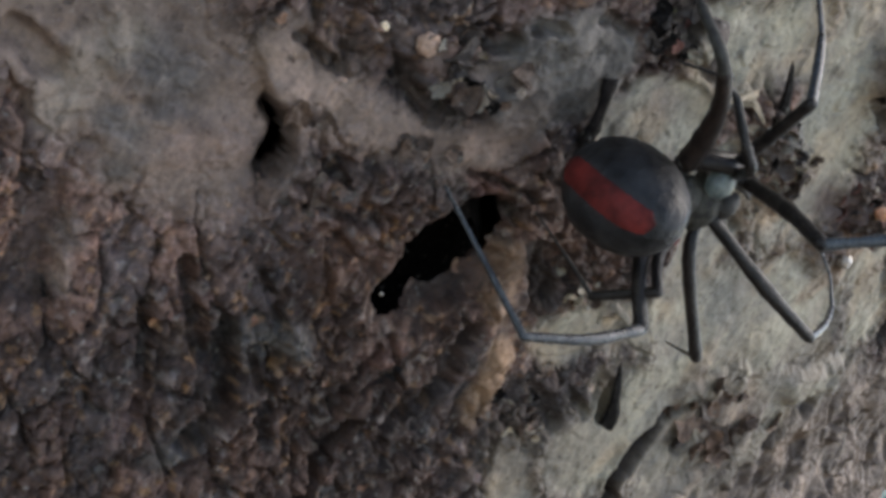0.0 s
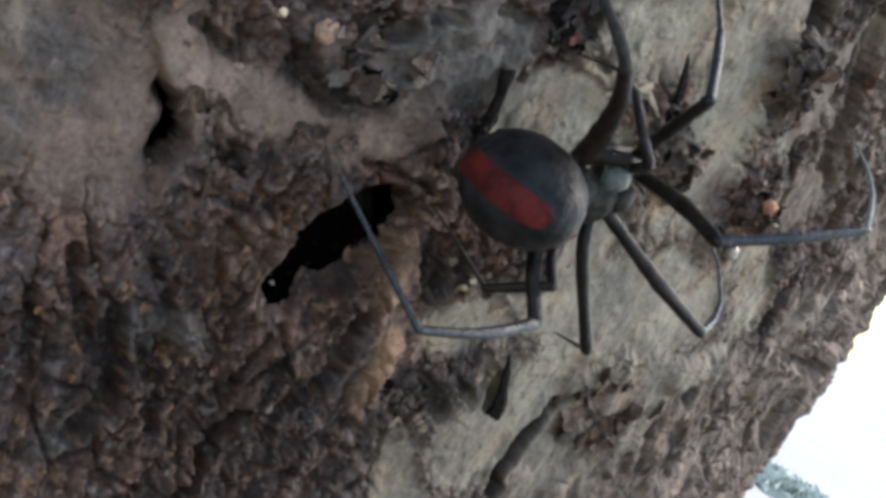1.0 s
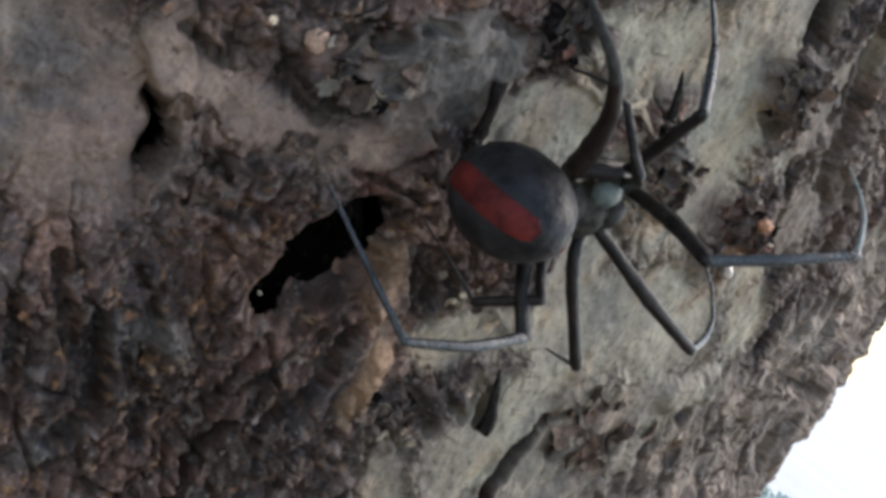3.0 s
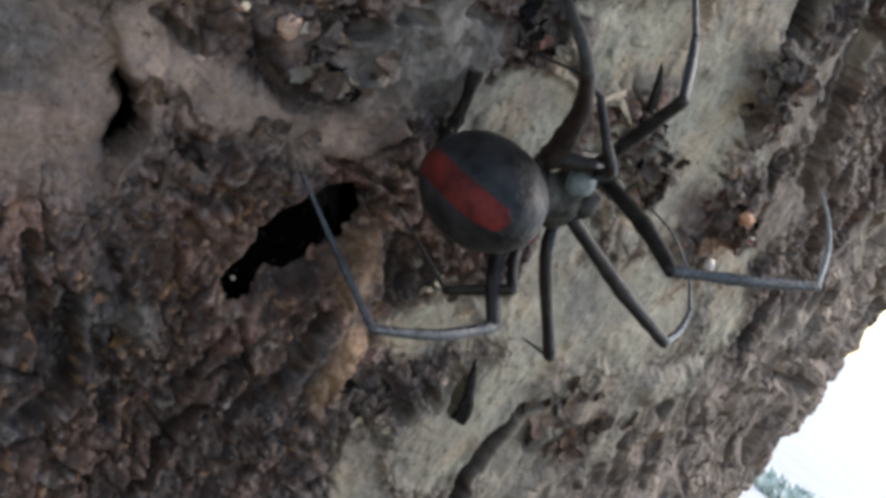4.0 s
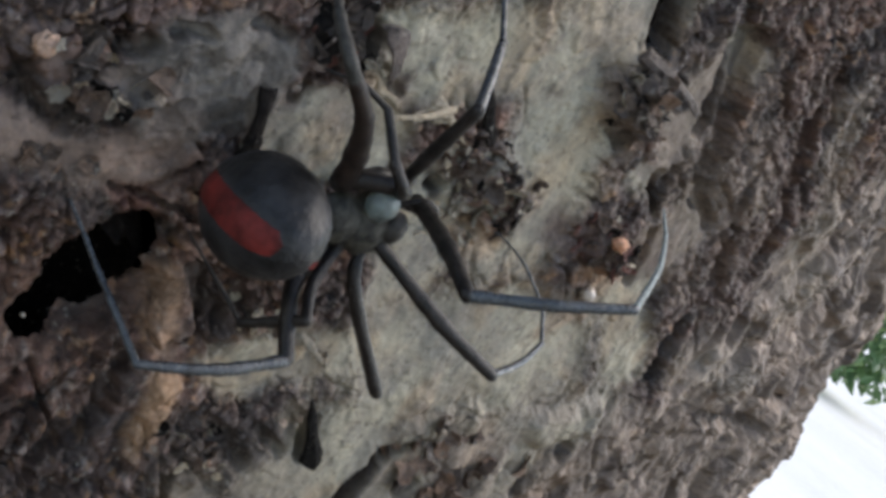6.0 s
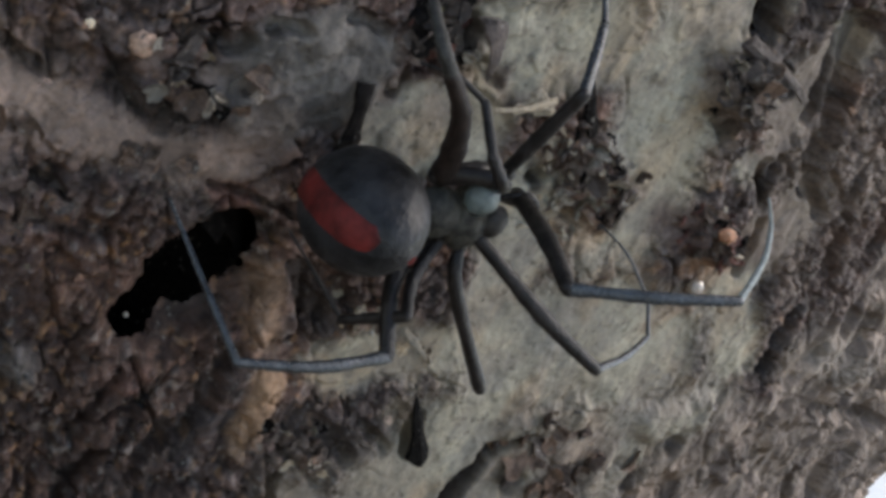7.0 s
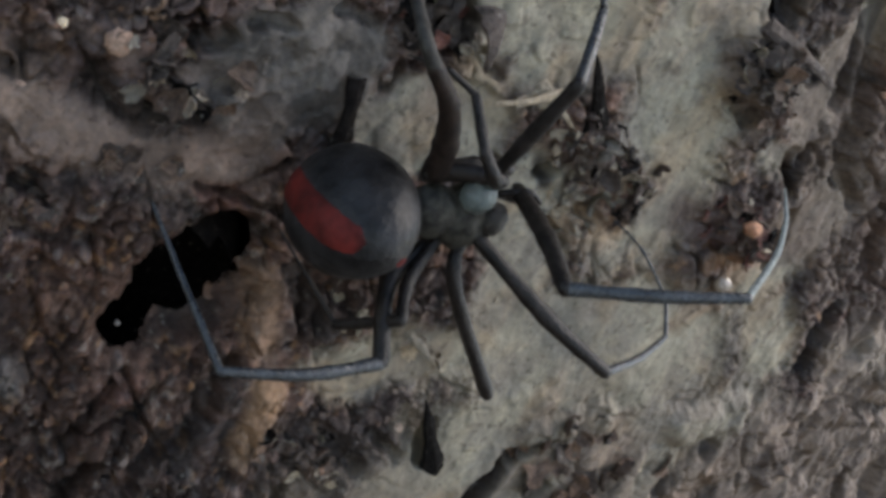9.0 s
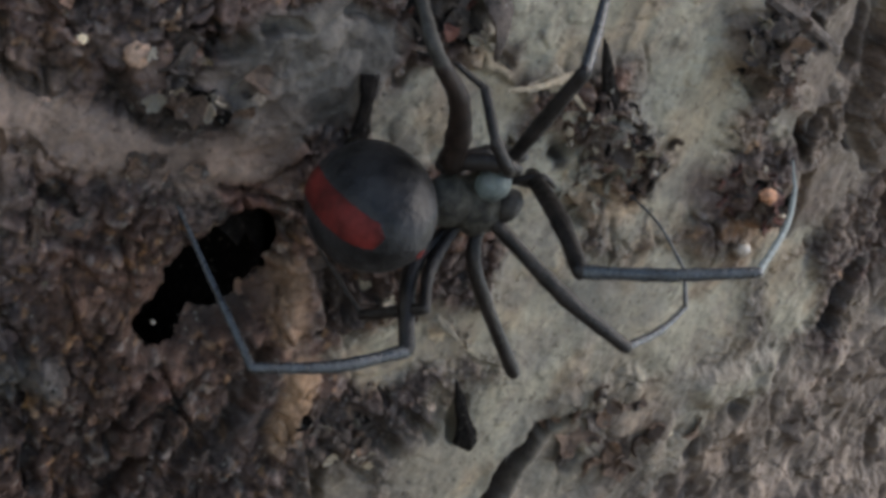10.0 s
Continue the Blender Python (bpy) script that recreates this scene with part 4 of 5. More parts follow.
for s, h, size, turn, tip, roll in (
    (5.6, 6.4, 3.4, 0.5, -0.1, 0.35), (15.7, -1.6, 2.2, 0.9, 0.3, 0.8), (16.0, 1.7, 2.4, 2.0, -0.3, 0.7), (9.3, -14.5, 2.5, 0.3, 0.1, 0.5),
    (13.7, -8.2, 0.8, 1.2, 0.3, 0.3), (18.2, -8.8, 0.7, 0.4, 0.2, 0.4), (15.4, -11.0, 0.6, 2.2, 0.2, 0.2), (21.5, -4.5, 0.6, 1.0, 0.3, 0.2), (11.9, -10.4, 0.9, 0.5, 0.2, 0.3),
    (5.7, -26.6, 1.5, 0.7, 0.2, 0.3), (26.1, -9.5, 0.6, 1.5, 0.1, 0.2), (17.6, -4.0, 0.8, 2.4, 0.4, 0.4), (14.2, -27.8, 0.8, 0.3, 0.2, 0.3),
):
    bark_scale(s, h, size, W, turn, tip, roll, 0.12)
for s, h, size, turn, tip, roll in (
    (10.2, 5.2, 3.0, 1.2, 0.4, 0.9), (12.4, 6.6, 3.2, 0.4, -0.3, 0.8), (14.6, 4.4, 3.4, 2.2, 0.4, -0.8), (16.6, 5.2, 3.0, 1.0, 0.3, 1.0), (18.6, 3.4, 3.2, 1.8, -0.4, 0.7), (13.2, 2.6, 2.6, 0.2, 0.5, 0.9),
    (20.2, 6.4, 2.2, 0.7, 0.2, 0.9), (21.2, 15.0, 2.6, 0.8, 0.3, 0.8), (23.8, 17.4, 2.6, 2.1, -0.3, 0.7), (24.4, 14.8, 2.4, 1.4, 0.4, -0.9), (30.2, 6.6, 2.6, 0.6, 0.3, 0.7), (31.6, 4.0, 2.8, 1.7, -0.3, 0.7),
):
    bark_scale(s, h, size * 0.8, rnd.choice((K, B, K)), turn, tip, roll, 0.22)
for s, h, size, turn in ((-29.2, -12.4, 2.6, 0.4), (-26.4, -12.0, 2.4, 0.2), (-23.4, -17.1, 2.6, 0.9), (-19.4, -10.9, 2.2, 0.3), (27.0, -17.0, 3.2, 0.8), (35.0, -18.5, 2.6, 1.1), (41.5, -16.0, 2.6, 1.3)):
    bark_scale(s, h, size, B, turn, 0.1, 0.35, 0.1)
cluster(30.6, 5.0, 4.2, 2.3, 46, 0.8, 2.4, (R, K, R, X, B), 0.9)
cluster(-18.5, -3.0, 4.4, 2.2, 24, 1.0, 2.8, (K, X, B, K), 0.9)
cluster(-5.0, 8.0, 3.2, 2.6, 18, 1.2, 2.8, (K, X, K), 0.9)
cluster(5.5, -24.8, 4.6, 2.2, 26, 0.8, 2.0, (K, B, X, K), 0.9)
cluster(3.4, -12.6, 3.0, 1.8, 14, 0.7, 1.9, (W, K, B), 1.0)
cluster(31.0, -17.5, 6.5, 4.0, 24, 1.4, 3.2, (B, K, B), 0.7)
cluster(-24.0, -16.5, 4.0, 2.5, 14, 0.8, 1.9, (B, K), 0.3)
cluster(-15.5, -10.5, 5.0, 1.6, 12, 0.8, 2.0, (K, B), 0.3)
C = BARK_CURL
for s, h, size, turn, tip, roll in ((-19.6, -4.6, 2.2, 0.2, 0.1, 0.5), (-17.6, -4.4, 1.6, 1.1, 0.2, 0.4), (-21.2, -5.4, 1.8, -0.4, 0.1, 0.4), (-16.0, -2.4, 1.4, 0.6, 0.2, 0.5)):
    bark_scale(s, h, size, C, turn, tip, roll, 0.2)
cluster(-4.3, 8.0, 3.4, 2.4, 26, 0.8, 2.2, (X, K, R, X), 0.8)
cluster(-0.7, 7.2, 1.6, 0.5, 5, 0.6, 1.3, (C, W), 0.8)
cluster(14.5, 4.6, 5.4, 2.8, 44, 0.6, 1.6, (C, C, W), 1.3, 0.0, 0.35)
cluster(22.6, 16.6, 2.8, 2.8, 10, 0.7, 1.7, (C, W), 1.2, 0.0, 0.3)
cluster(30.8, 5.6, 2.2, 1.8, 8, 0.6, 1.4, (C, W), 1.2, 0.0, 0.3)
cluster(9.0, -14.6, 3.6, 1.6, 8, 0.6, 1.6, (C, W), 1.0, 0.0, 0.3)
cluster(-19.0, -3.6, 4.0, 1.8, 7, 0.6, 1.5, (W, C), 1.0, 0.0, 0.4)
cluster(5.0, -25.0, 4.4, 2.0, 8, 0.5, 1.3, (W, C), 1.0, 0.0, 0.4)


def scale_litter(count, s0, s1, h0, h1, seed):
    """The many small scales that cover the rough bark, as one mesh."""
    r = random.Random(seed)
    co, faces, tone = [], [], []
    while count > 0:
        s, h = r.uniform(s0, s1), r.uniform(h0, h1)
        z, rgb, flaky, pale, ridged = bark_at(s, h)
        if r.random() > 0.8 * flaky + 0.14 * ridged + 0.06 or z < -3 or by_burrow(s, h):
            continue
        count -= 1
        size = r.choice((0.4, 0.5, 0.6, 0.7, 0.8, 1.0, 1.2)) * r.uniform(0.7, 1.3) * (1.15 if ridged > 0.5 else 1.0) * (0.55 if pale > 0.5 else 1.0)
        m = scale_frame(s, h, z + 0.05 * size, r.uniform(0, 6.283), r.gauss(0.0, 0.13), r.gauss(0.0, 0.14))
        shape, sides = scale_shape(r, size, r.uniform(-0.8, 0.8))
        base = len(co)
        co += [tuple(m @ Vector((x / 1000, y / 1000, w / 1000))) for x, y, w in shape]
        faces += [tuple(base + i for i in f) for f in sides]
        # a few chips far paler, glints put into their tone
        k = r.uniform(0.65, 1.3) if r.random() < 0.92 else r.uniform(1.6, 2.8)
        if r.random() < 0.035:
            rgb = (0.16 * r.uniform(0.6, 1.2), 0.095, 0.058)
        tone += [(rgb[0] * k, rgb[1] * k * r.uniform(0.95, 1.02), rgb[2] * k * r.uniform(0.9, 1.05), 1.0)] * len(shape)
    me = bpy.data.meshes.new("scale_litter")
    me.from_pydata(co, [], faces)
    me.polygons.foreach_set("use_smooth", [False] * len(faces))
    at = me.attributes.new("tone", "FLOAT_COLOR", "POINT")
    at.data.foreach_set("color", np.array(tone).ravel())
    me.materials.append(BARK_CHIP)
    ob = new("scale_litter", me)
    ob.parent = tree
    return tagged(ob, "small loose scales of brown bark", kind="stuff")


scale_litter(3600, -58, 62, -52, 36, 21)


def spike(name, root, tip, width, material, label, bend=0.4, blunt=0.0):
    """A flat, torn splinter of bark that stands off the trunk; root and tip as (s, h, out) in mm."""
    bm = bmesh.new()
    a, across, up, outward = on_bark(*root)
    b = on_bark(*tip)[0]
    way = (b - a).normalized()
    side = way.cross(outward).normalized()
    loops = []
    for k in range(9):
        u = k / 8
        w = width / 1000 * (blunt + (1 - blunt) * (1 - u) ** 0.8) * (1 + 0.22 * math.sin(7 * u + width)) + 0.00004
        c = a.lerp(b, u) + outward * bend / 1000 * math.sin(3.1 * u)
        ragged = random.Random(k + int(width * 100))
        loops.append([bm.verts.new(c + side * w * x * ragged.uniform(0.82, 1.15) + outward * w * 0.45 * y * ragged.uniform(0.6, 1.3) + way * ragged.uniform(-0.15, 0.15) / 1000) for x, y in ((-1, -0.4), (-0.7, 0.6), (0.1, 1.0), (0.8, 0.5), (1, -0.5), (0, -1))])
    for p, q in zip(loops, loops[1:]):
        for j in range(6):
            bm.faces.new((p[j], p[(j + 1) % 6], q[(j + 1) % 6], q[j]))
    bm.faces.new(loops[0][::-1])
    bm.faces.new(loops[-1])
    return part(name, bm, material, tree, label)


spike("splinter", (12.9, 6.0, -0.4), (7.2, 11.4, 1.5), 1.15, BARK_BLACK, "black pointed bark splinter")
spike("splinter", (-6.0, -3.2, 0.6), (-7.9, 1.9, 1.2), 0.7, BARK_BLACK, "blunt black broken bark splinter", 0.3, 0.8)
# this black splinter stands in for a triangular shadow
spike("splinter", (18.8, -23.5, -1.6), (11.7, -17.0, 0.9), 1.3, BARK_BLACK, "black pointed bark splinter")
spike("splinter", (5.5, 7.6, -0.2), (9.5, 6.0, 1.0), 0.5, BARK_PALE, "pale lifted bark splinter")
spike("splinter", (-1.5, 10.4, 0.5), (0.2, 6.4, 1.2), 1.0, BARK_DARK, "dark hanging bark splinter", 0.9)
spike("splinter", (7.5, -13.0, 0.2), (11.0, -14.3, 0.6), 0.35, BARK_PALE, "pale curled bark splinter", 0.9)
spike("splinter", (-20.5, -5.2, 0.6), (-17.2, -5.8, 1.2), 0.45, BARK_BROWN, "brown lifted bark splinter")

spike("splinter", (20.3, 19.6, 0.6), (30.3, 18.3, 0.8), 0.65, BARK_DARK, "dark curled flake of bark", 1.3, 0.4)

spike("splinter", (7.5, 7.8, 0.2), (2.7, 4.9, 0.8), 0.3, BARK_PALE, "pale lifted rim of bark", 0.5, 0.4)


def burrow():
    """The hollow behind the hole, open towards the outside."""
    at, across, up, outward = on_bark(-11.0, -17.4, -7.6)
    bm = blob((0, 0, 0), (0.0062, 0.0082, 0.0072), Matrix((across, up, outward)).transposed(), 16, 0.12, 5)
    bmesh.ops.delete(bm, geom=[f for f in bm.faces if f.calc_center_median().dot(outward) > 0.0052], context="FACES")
    # near-black material stands in for the shade inside the hollow
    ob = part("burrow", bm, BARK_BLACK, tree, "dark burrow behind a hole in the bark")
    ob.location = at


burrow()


def nub(name, s, h, out, semi, material, label, dents=0.25, seed=1):
    at, across, up, outward = on_bark(s, h, out)
    bm = blob((0, 0, 0), [k / 1000 for k in semi], Matrix((across, up, outward)).transposed(), 14, dents, seed)
    ob = part(name, bm, material, tree, label)
    ob.location = at
    return ob

# ---------------------------------------------------------------- spider
def tube(points, radii, sides=12, rings=8):
    """A limb through the points, with a radius at each, rounded at both ends."""
    bm = bmesh.new()
    pts, rad = [Vector(p) for p in points], list(radii)
    dense, thick = [], []
    for k in range(len(pts) - 1):
        for j in range(rings):
            u = j / rings
            p0, p3 = pts[max(k - 1, 0)], pts[min(k + 2, len(pts) - 1)]
            a, b = pts[k], pts[k + 1]
            ta, tb = (b - p0) * 0.5, (p3 - a) * 0.5
            u2, u3 = u * u, u * u * u
            dense.append(a * (2 * u3 - 3 * u2 + 1) + ta * (u3 - 2 * u2 + u) + b * (3 * u2 - 2 * u3) + tb * (u3 - u2))
            thick.append((rad[k] + (rad[k + 1] - rad[k]) * u) * (1 + 0.16 * noise.noise(Vector((k * 3.1 + j * 0.75, rad[k] * 9000, 2))) + (0.10 if j == 0 and k else 0)))
    dense.append(pts[-1])
    thick.append(rad[-1])
    first, last = (dense[0] - dense[1]).normalized(), (dense[-1] - dense[-2]).normalized()
    dense = [dense[0] + first * thick[0] * 0.9, dense[0] + first * thick[0] * 0.6] + dense + [dense[-1] + last * thick[-1] * 0.6, dense[-1] + last * thick[-1] * 0.9]
    thick = [thick[0] * 0.3, thick[0] * 0.78] + thick + [thick[-1] * 0.78, thick[-1] * 0.3]
    loops, side = [], Vector((0.3, 0.2, 0.93))
    for k, p in enumerate(dense):
        way = (dense[min(k + 1, len(dense) - 1)] - dense[max(k - 1, 0)]).normalized()
        side = (side - way * side.dot(way)).normalized()
        other = way.cross(side)
        loops.append([bm.verts.new(p + (side * math.cos(2 * math.pi * j / sides) + other * math.sin(2 * math.pi * j / sides)) * thick[k]) for j in range(sides)])
    for a, b in zip(loops, loops[1:]):
        for j in range(sides):
            bm.faces.new((a[j], a[(j + 1) % sides], b[(j + 1) % sides], b[j]))
    bm.faces.new(loops[0][::-1])
    bm.faces.new(loops[-1])
    for f in bm.faces:
        f.smooth = True
    return bm


def limb(name, points, radii, material, parent):
    home = Vector(points[0])
    local = [Vector(p) - home for p in points]
    bm = tube(local, [r / 1000 for r in radii])
    ob = part(name, bm, material, parent)
    ob.location = home - (parent.matrix_world.translation if parent else Vector())
    return ob


def leg(parent, joints, radii, materials, label):
    """One leg: femur, then tibia, metatarsus and tarsus on it. joints: places in mm for the whole leg, piece by piece."""
    names, pieces = ("leg", "tibia", "metatarsus", "tarsus"), []
    for k, (way, rad, material) in enumerate(zip(joints, radii, materials)):
        world_points = [mm(*p) for p in way]
        home = world_points[0]
        local = [p - home for p in world_points]
        bm = tube(local, [r / 1000 * 0.96 for r in rad])
        ob = part(names[k], bm, material, pieces[0] if pieces else parent)
        ob.location = home - (mm(*joints[0][0]) if pieces else parent.location)
        pieces.append(ob)
    tagged(pieces[0], label)
    return pieces


AB_C = mm(-7.94, -196.6, -4.64)
AB_AXES = Matrix(((0.822, 0.107, -0.559), (-0.568, 0.106, -0.816), (-0.028, 0.989, 0.148))).transposed()
AB_SEMI = Vector((3.55, 4.35, 5.6)) / 1000


def on_abdomen(v, lift=1.0):
    """The place on the abdomen in the unit direction v of its own axes."""
    v = Vector(v).normalized()
    dent = 1 + 0.022 * noise.noise(v * 2.3 + Vector((4, 0, 0))) + 0.0088 * noise.noise(v * 7 + Vector((0, 4, 0)))
    return AB_AXES @ Vector((v.x * AB_SEMI.x, v.y * AB_SEMI.y, v.z * AB_SEMI.z)) * lift * dent


def cap_strip(ways, widths, lift):
    """A band on the abdomen along unit directions, with half widths in radians, domed above the skin."""
    bm = bmesh.new()
    rows, n, across = [], 72, 10
    for i in range(n + 1):
        u = i / n * (len(ways) - 1)
        k = min(int(u), len(ways) - 2)
        last = len(ways) - 1
        d = Vector()
        for near_u in (u - 0.5, u - 0.25, u, u + 0.25, u + 0.5):
            near_u = min(max(near_u, 0), last)
            kn = min(int(near_u), last - 1)
            d += Vector(ways[kn]).lerp(Vector(ways[kn + 1]), near_u - kn)
        d.normalize()
        before, after = max(u - 0.7, 0), min(u + 0.7, last)
        kb, ka = min(int(before), last - 1), min(int(after), last - 1)
        ahead = (Vector(ways[ka]).lerp(Vector(ways[ka + 1]), after - ka) - Vector(ways[kb]).lerp(Vector(ways[kb + 1]), before - kb)).normalized()
        side = d.cross(ahead).normalized()
        w = (widths[k] + (widths[k + 1] - widths[k]) * (u - k)) 
        w *= min(1, (0.12 + i / 9.0), (0.12 + (n - i) / 9.0))
        row = []
        for j in range(across + 1):
            v = 2 * j / across - 1
            e = v * w * (1 + 0.05 * noise.noise(Vector((i * 0.09, 3 * math.copysign(1, v), 0))) + 0.02 * noise.noise(Vector((i * 0.3, 5 * math.copysign(1, v), 0))))
            row.append(bm.verts.new(on_abdomen(d * math.cos(e) + side * math.sin(e), 1.0 + lift * (1 - v**4) - 0.004 * v**4)))
        rows.append(row)
    for a, b in zip(rows, rows[1:]):
        for j in range(across):
            bm.faces.new((a[j], a[j + 1], b[j + 1], b[j])).smooth = True
    return bm


spider = tagged(new("spider"), "black spider with a red stripe along its round abdomen", "spider")
spider.location = mm(1.0, -195.9, -1.1)
bpy.context.view_layer.update()


def place(ob, at):
    ob.location = at - spider.location
    return ob


abdomen = place(part("abdomen", blob((0, 0, 0), AB_SEMI, AB_AXES, 48, 0.022, 4), ABDOMEN, spider, "round dull black abdomen"), AB_C)
STRIPE = [(-0.36, 0.50, 0.80), (-0.69, 0.62, 0.36), (-0.78, 0.61, -0.14), (-0.68, 0.486, -0.55), (-0.49, 0.31, -0.815), (-0.36, 0.06, -0.93)]
part("red_stripe", cap_strip(STRIPE, (0.26, 0.29, 0.31, 0.31, 0.28, 0.22), 0.010), RED, abdomen, "broad dark red stripe")
part("red_mark", cap_strip([(0.38, -0.36, -0.86), (0.48, -0.18, -0.84)], (0.10, 0.10), 0.02), RED, abdomen, "small red mark")
place(part("spinnerets", blob((0, 0, 0), (0.0007, 0.0009, 0.0007), None, 10, 0.1, 2), LEG_DARK, spider), AB_C + on_abdomen((-0.1, -0.35, 0.95), 0.99))
place(part("cephalothorax", blob((0, 0, 0), (0.0021, 0.0018, 0.0024), None, 20, 0.10, 7), COLLAR, spider, "mottled olive-brown chest"), mm(0.4, -195.2, -2.0))
place(part("head", blob((0, 0, 0), (0.0013, 0.0009, 0.0013), None, 16, 0.08, 9), HEAD, spider, "pale bluish shiny bump of the head"), mm(-0.3, -196.7, 0.0))
place(part("jaw", blob((0, 0, 0), (0.0010, 0.0009, 0.0012), None, 14, 0.08, 5), THORAX, spider, "dark brown jaw"), mm(1.9, -196.4, -1.1))
place(part("pedicel", blob((0, 0, 0), (0.0019, 0.0015, 0.0019), None, 14, 0.12, 3), COLLAR, spider, "mottled olive-brown waist"), mm(-1.9, -195.4, -2.6))
for q in ((3.4, -196.2, 1.6), (3.9, -195.2, 0.6)):
    limb("palp", [mm(2.0, -195.2, 0.4), mm(*q), mm(q[0] + 1.4, q[1] + 0.2, q[2] - 0.3)], (0.3, 0.28, 0.16), LEG_DARK, spider)

limb("hip", [mm(-3.6, -195.4, -0.3), mm(-1.0, -195.4, 1.2), mm(1.6, -195.2, 2.2)], (0.75, 0.8, 0.5), LEG_DARK, spider)
limb("hip", [mm(-3.2, -195.6, 0.2), mm(-1.2, -197.2, 1.4), mm(0.4, -197.2, 1.6)], (0.6, 0.65, 0.45), LEG_DARK, spider)
D, G, P = LEG_DARK, LEG_GREY, LEG_PALE
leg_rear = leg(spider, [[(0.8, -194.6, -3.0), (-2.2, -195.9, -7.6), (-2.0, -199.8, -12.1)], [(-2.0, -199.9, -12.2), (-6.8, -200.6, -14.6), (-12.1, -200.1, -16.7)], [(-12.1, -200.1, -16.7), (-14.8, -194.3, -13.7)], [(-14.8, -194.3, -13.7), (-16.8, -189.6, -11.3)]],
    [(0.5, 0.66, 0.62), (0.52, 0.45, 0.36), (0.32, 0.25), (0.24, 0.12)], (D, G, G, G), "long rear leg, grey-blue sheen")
leg_third = leg(spider, [[(1.4, -195.3, -3.2), (2.2, -196.2, -6.2), (10.2, -195.6, -12.5)], [(10.3, -195.5, -12.6), (13.2, -191.5, -13.1)], [(13.2, -191.5, -13.1), (15.2, -188.2, -13.5)], [(15.2, -188.2, -13.5), (16.2, -187.0, -13.6)]],
    [(0.5, 0.56, 0.54), (0.24, 0.17), (0.16, 0.12), (0.12, 0.08)], (D, D, D, D), "short dark leg that reaches the bark")
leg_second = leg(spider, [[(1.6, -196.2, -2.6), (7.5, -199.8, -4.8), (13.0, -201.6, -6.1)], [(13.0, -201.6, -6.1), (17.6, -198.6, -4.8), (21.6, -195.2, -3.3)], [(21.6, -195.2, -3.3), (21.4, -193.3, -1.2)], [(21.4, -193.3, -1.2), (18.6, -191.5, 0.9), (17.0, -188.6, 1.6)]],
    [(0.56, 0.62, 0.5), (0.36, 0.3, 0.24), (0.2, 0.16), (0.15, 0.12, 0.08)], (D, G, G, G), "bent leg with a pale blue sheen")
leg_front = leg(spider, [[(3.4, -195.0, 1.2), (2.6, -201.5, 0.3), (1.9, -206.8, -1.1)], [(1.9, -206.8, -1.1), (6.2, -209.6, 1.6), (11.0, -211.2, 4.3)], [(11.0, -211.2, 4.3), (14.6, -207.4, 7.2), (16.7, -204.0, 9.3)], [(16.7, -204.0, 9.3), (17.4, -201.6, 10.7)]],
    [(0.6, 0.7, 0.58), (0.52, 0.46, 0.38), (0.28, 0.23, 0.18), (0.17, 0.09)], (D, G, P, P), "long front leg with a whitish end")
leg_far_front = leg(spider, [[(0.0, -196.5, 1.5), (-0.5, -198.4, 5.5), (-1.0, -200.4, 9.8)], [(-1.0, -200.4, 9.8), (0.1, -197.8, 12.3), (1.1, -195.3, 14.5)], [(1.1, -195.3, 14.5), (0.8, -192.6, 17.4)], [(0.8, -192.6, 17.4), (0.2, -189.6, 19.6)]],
    [(0.54, 0.58, 0.52), (0.46, 0.42, 0.36), (0.26, 0.2), (0.17, 0.09)], (D, G, G, G), "raised front leg, pale blue sheen towards its end")
leg_far_second = leg(spider, [[(-3.4, -195.5, -0.1), (-4.9, -197.0, 2.1), (-7.5, -198.9, 4.6), (-11.0, -200.8, 6.4)], [(-11.0, -200.8, 6.4), (-12.4, -200.4, 7.6), (-12.6, -197.0, 9.4)], [(-12.6, -197.0, 9.4), (-11.5, -193.2, 11.2)], [(-11.5, -193.2, 11.2), (-10.0, -189.0, 12.6)]],
    [(0.95, 0.88, 0.70, 0.58), (0.56, 0.5, 0.44), (0.36, 0.28), (0.22, 0.12)], (LEG_BROWN, LEG_DUSK, LEG_DUSK, G), "thick raised leg, dark brown and out of focus")
leg_far_third = leg(spider, [[(0.2, -197.0, 1.2), (-2.6, -200.4, 2.0), (-4.2, -200.2, 3.2)], [(-4.2, -200.2, 3.2), (-5.5, -197.9, 5.8)], [(-5.5, -197.9, 5.8), (-7.7, -197.2, 6.3)], [(-7.7, -197.2, 6.3), (-9.2, -194.5, 5.6)]],
    [(0.46, 0.5, 0.44), (0.4, 0.34), (0.28, 0.22), (0.18, 0.1)], (D, D, D, D), "short dark folded leg")
leg_far_rear = leg(spider, [[(0.0, -195.0, -3.6), (-1.4, -196.7, -7.1), (-1.8, -199.0, -9.3)], [(-1.8, -199.0, -9.3), (-2.6, -197.0, -10.9), (-3.4, -195.2, -12.4)], [(-3.4, -195.2, -12.4), (-5.6, -192.0, -10.8)], [(-5.6, -192.0, -10.8), (-7.2, -189.0, -9.6)]],
    [(0.44, 0.48, 0.44), (0.46, 0.45, 0.38), (0.22, 0.16), (0.14, 0.08)], (D, D, D, D), "dark leg folded under the abdomen")

# ---------------------------------------------------------------- small things on the bark
nub("gall", -23.1, -3.4, 0.6, (0.85, 0.95, 0.6), GALL, "pale pinkish gall on the bark", 0.3, 3)
nub("gall", -20.6, -5.0, 0.6, (0.35, 0.35, 0.3), GALL, "tiny pale gall", 0.3, 5)
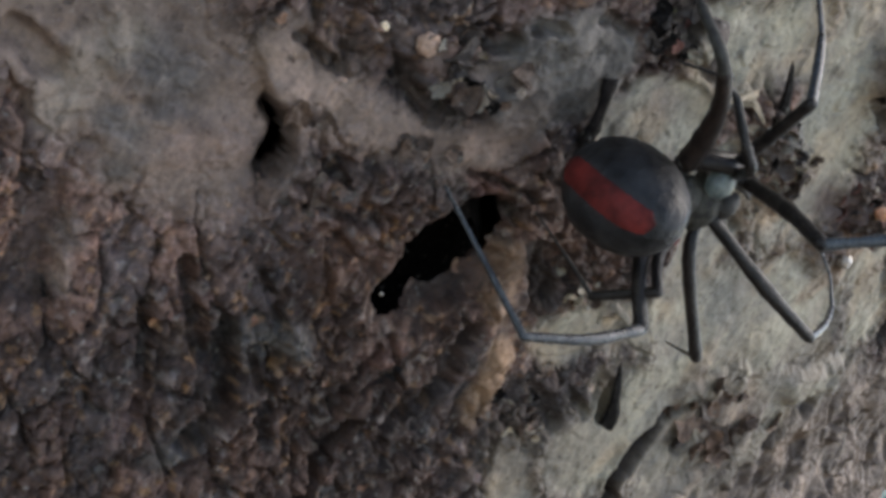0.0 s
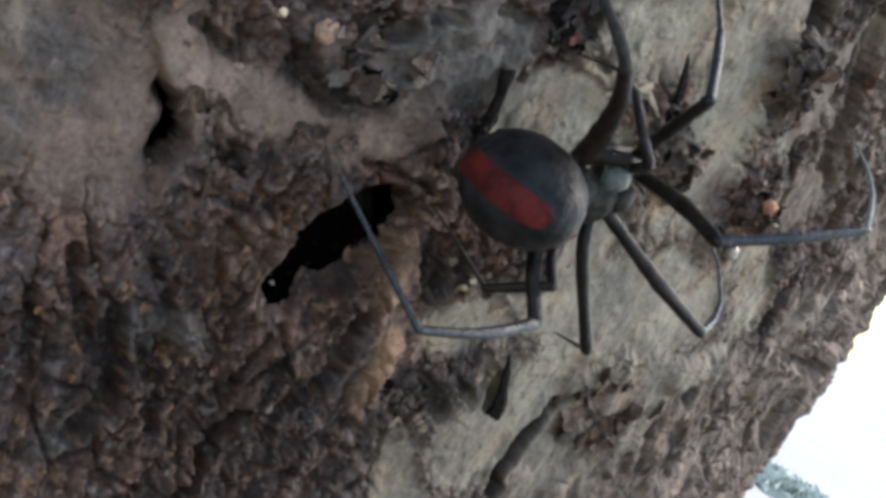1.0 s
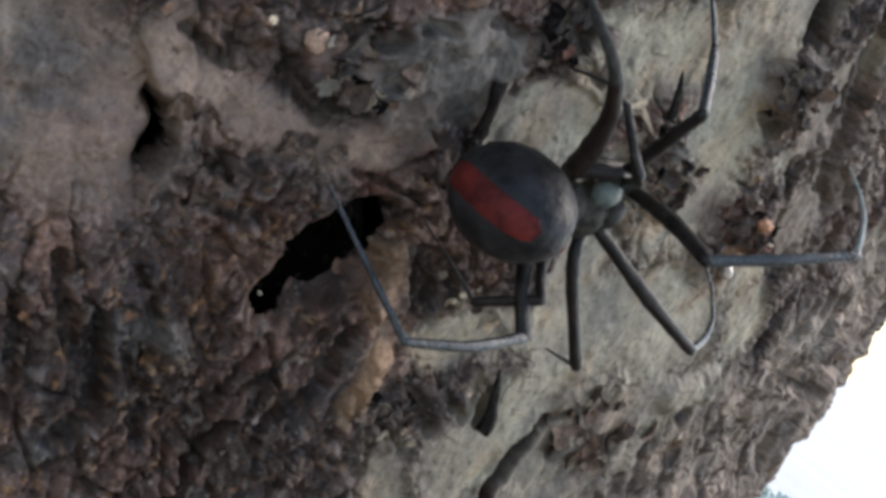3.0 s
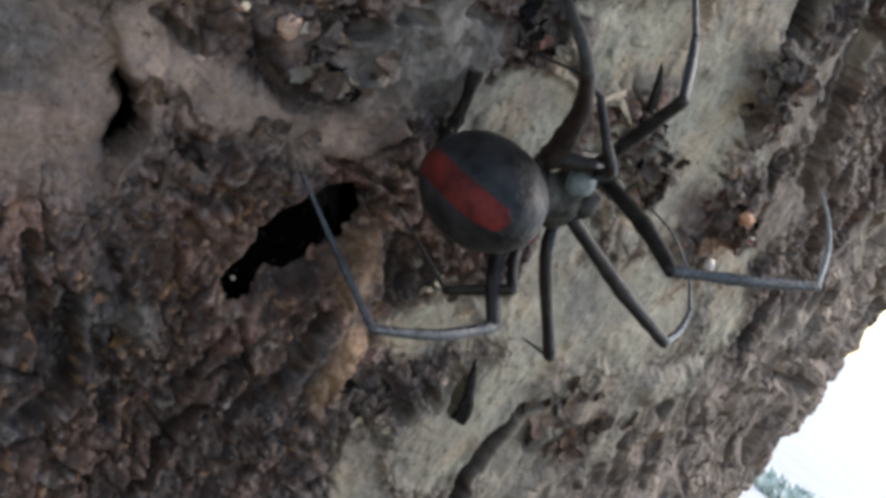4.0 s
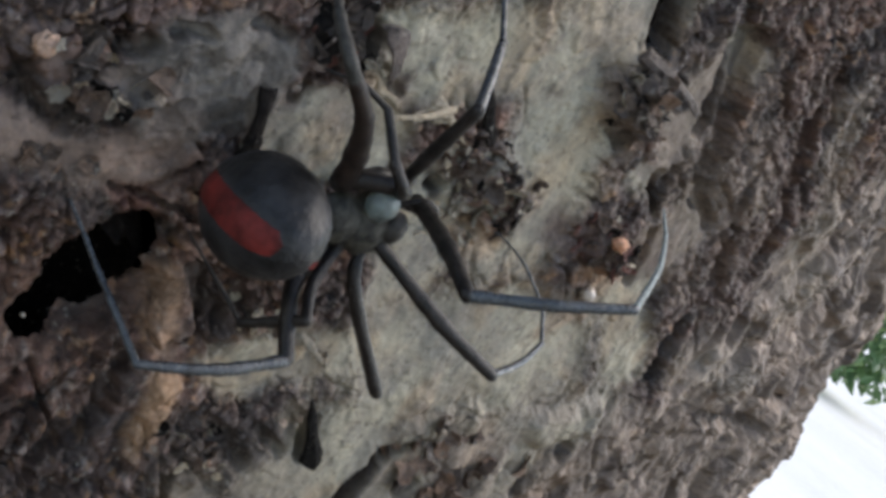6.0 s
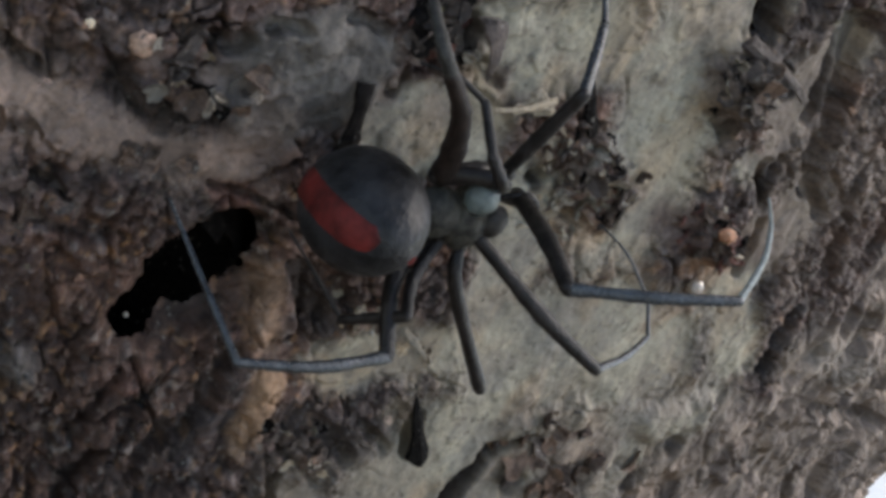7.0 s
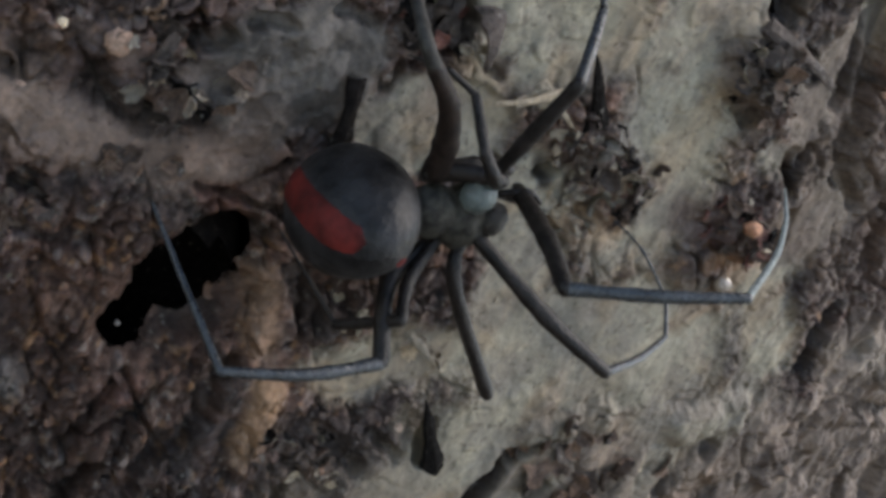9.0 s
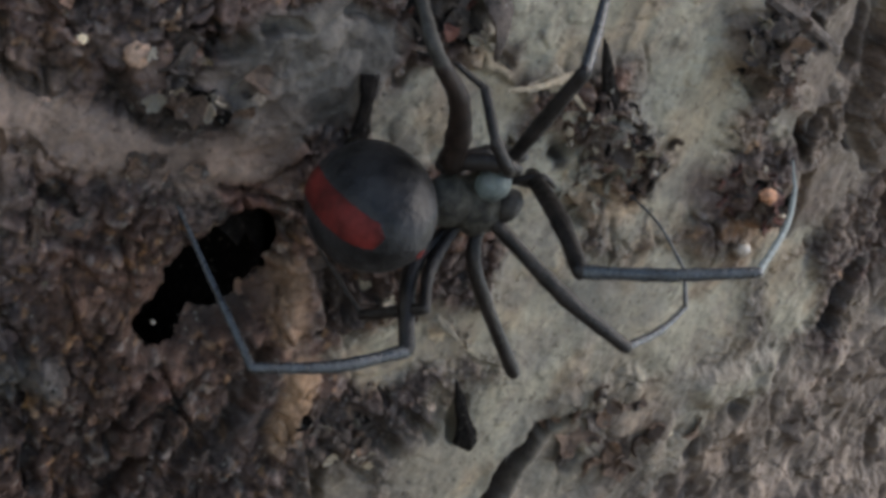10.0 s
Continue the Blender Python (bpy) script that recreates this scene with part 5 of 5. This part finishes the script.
nub("gall", -26.8, -4.0, 0.5, (0.36, 0.34, 0.28), GALL, "small pale gall", 0.3, 8)
nub("knot", 29.7, 5.9, 2.4, (0.75, 0.6, 0.7), ORANGE, "orange-brown nub of bare wood", 0.35, 6)
nub("resin_drop", 33.2, 0.6, 0.1, (0.9, 0.8, 0.7), RESIN, "shiny pale drop of resin", 0.12, 4)
# shiny drop added to give the glint low in the burrow
nub("resin_drop", -11.9, -21.5, -2.6, (0.22, 0.2, 0.2), RESIN, "tiny glinting drop in the burrow", 0.1, 2)


# ---------------------------------------------------------------- ground and distance
def ground():
    bm = bmesh.new()
    rings = [0.0, 0.6, 2, 6, 15, 40, 120, 400, 1500, 4000]
    loops = []
    for r in rings[1:]:
        loops.append([bm.verts.new((r * math.cos(2 * math.pi * k / 64), r * math.sin(2 * math.pi * k / 64), 0.03 * noise.noise(Vector((r, k * 0.7, 0))) if 1 < r < 60 else 0.0)) for k in range(64)])
    bm.faces.new(loops[0])
    for a, b in zip(loops, loops[1:]):
        for k in range(64):
            bm.faces.new((a[k], a[(k + 1) % 64], b[(k + 1) % 64], b[k]))
    ob = part("ground", bm, GROUND)
    return tagged(ob, "pale bright ground, dark round the tree to cut bounced light", kind="structure")


ground()


def shrub(x, y, wide, high, seed, leaf, label, count, size):
    """A low shrub: stems from the ground and a ragged crown of small leaves."""
    r = random.Random(seed)
    root = tagged(new("shrub"), label, "shrub", "shrubs in the distance")
    root.location = (x, y, 0)
    for _ in range(5):
        top = Vector((r.uniform(-0.6, 0.6) * wide, r.uniform(-0.6, 0.6) * wide, high * r.uniform(0.6, 0.9)))
        part("stem", tube([(r.uniform(-0.05, 0.05), r.uniform(-0.05, 0.05), -0.02), top * 0.5 + Vector((0.03, 0.02, 0)), top], (0.02, 0.014, 0.005), 7, 4), BARK_BROWN, root)
    bm = bmesh.new()
    for _ in range(count):
        a, q, w = r.uniform(0, 6.283), r.random() ** 0.5, r.random()
        c = Vector((math.cos(a) * q * wide, math.sin(a) * q * wide, high * (0.12 + 0.86 * w * (1 - 0.35 * q * q))))
        c += Vector((noise.noise(c * 3), noise.noise(c * 3 + Vector((5, 0, 0))), 0.4 * noise.noise(c * 4))) * 0.25 * wide
        n, l = Vector((r.gauss(0, 1), r.gauss(0, 1), r.gauss(0.5, 1))).normalized(), size * r.uniform(0.6, 1.4)
        u = n.orthogonal().normalized()
        v = n.cross(u)
        bm.faces.new([bm.verts.new(c + u * l * i + v * l * 0.45 * j + n * l * 0.15 * k) for i, j, k in ((-1, 0, 0), (0, 1, 1), (1, 0, 0), (0, -1, 1))])
    part("crown", bm, leaf, root)


shrub(19.0, 15.9, 1.9, 2.5, 5, LEAF, "leafy green shrub far behind the trunk", 3000, 0.13)
shrub(13.0, 7.4, 0.7, 0.15, 9, BLOWN_LEAF, "low green plants on the pale ground, overexposure put into the leaf colour", 1500, 0.065)

# ---------------------------------------------------------------- motion of the legs
def turn_by(x, y, z):
    """A turn by x, y, z degrees (a rotation vector)."""
    v = Vector((radians(x), radians(y), radians(z)))
    return Matrix.Rotation(v.length, 4, v.normalized()) if v.length > 1e-6 else Matrix.Identity(4)


def turned(ob, x, y, z):
    """The pose of a part at its place, turned about its root."""
    return Matrix.Translation(places[ob]) @ turn_by(x, y, z)


places = {ob: ob.location.copy() for ob in (*leg_front, *leg_far_front)}


def motions():
    front, far = leg_front[0], leg_far_front[0]
    low, high = turned(front, 0, 0, 0), turned(front, -8.0, -6.1, -5.0)
    walk(front, [(0, high), (2.7, high), (3.3, turned(front, -4.0, -3.0, -2.5)), (3.8, low), (5.7, low), (10.0, low)])
    hip, knee = places[far], places[far] + places[leg_far_front[1]]
    rows = {ob: [] for ob in leg_far_front}
    for t, femur, distal in ((0, FAR_A, TIP_A), (2.7, FAR_A, TIP_A), (3.8, FAR_B, TIP_B), (5.7, FAR_B, TIP_B), (6.8, (0, 0, 0), (0, 0, 0)), (10.0, (0, 0, 0), (0, 0, 0))):
        f = turned(far, *femur)
        carry = Matrix.Translation(f @ (knee - hip)) @ turn_by(*distal) @ f.to_3x3().to_4x4() @ Matrix.Translation(-knee)
        rows[far].append((t, f))
        for ob in leg_far_front[1:]:
            rows[ob].append((t, f.inverted() @ carry @ Matrix.Translation(hip + places[ob])))
    for ob in leg_far_front:
        walk(ob, rows[ob])


FAR_A, TIP_A = (13.1, -12.5, -4.3), (-12.3, 8.3, -2.6)
FAR_B, TIP_B = (7.2, -6.0, -1.9), (-8.0, 6.0, -2.5)
motions()
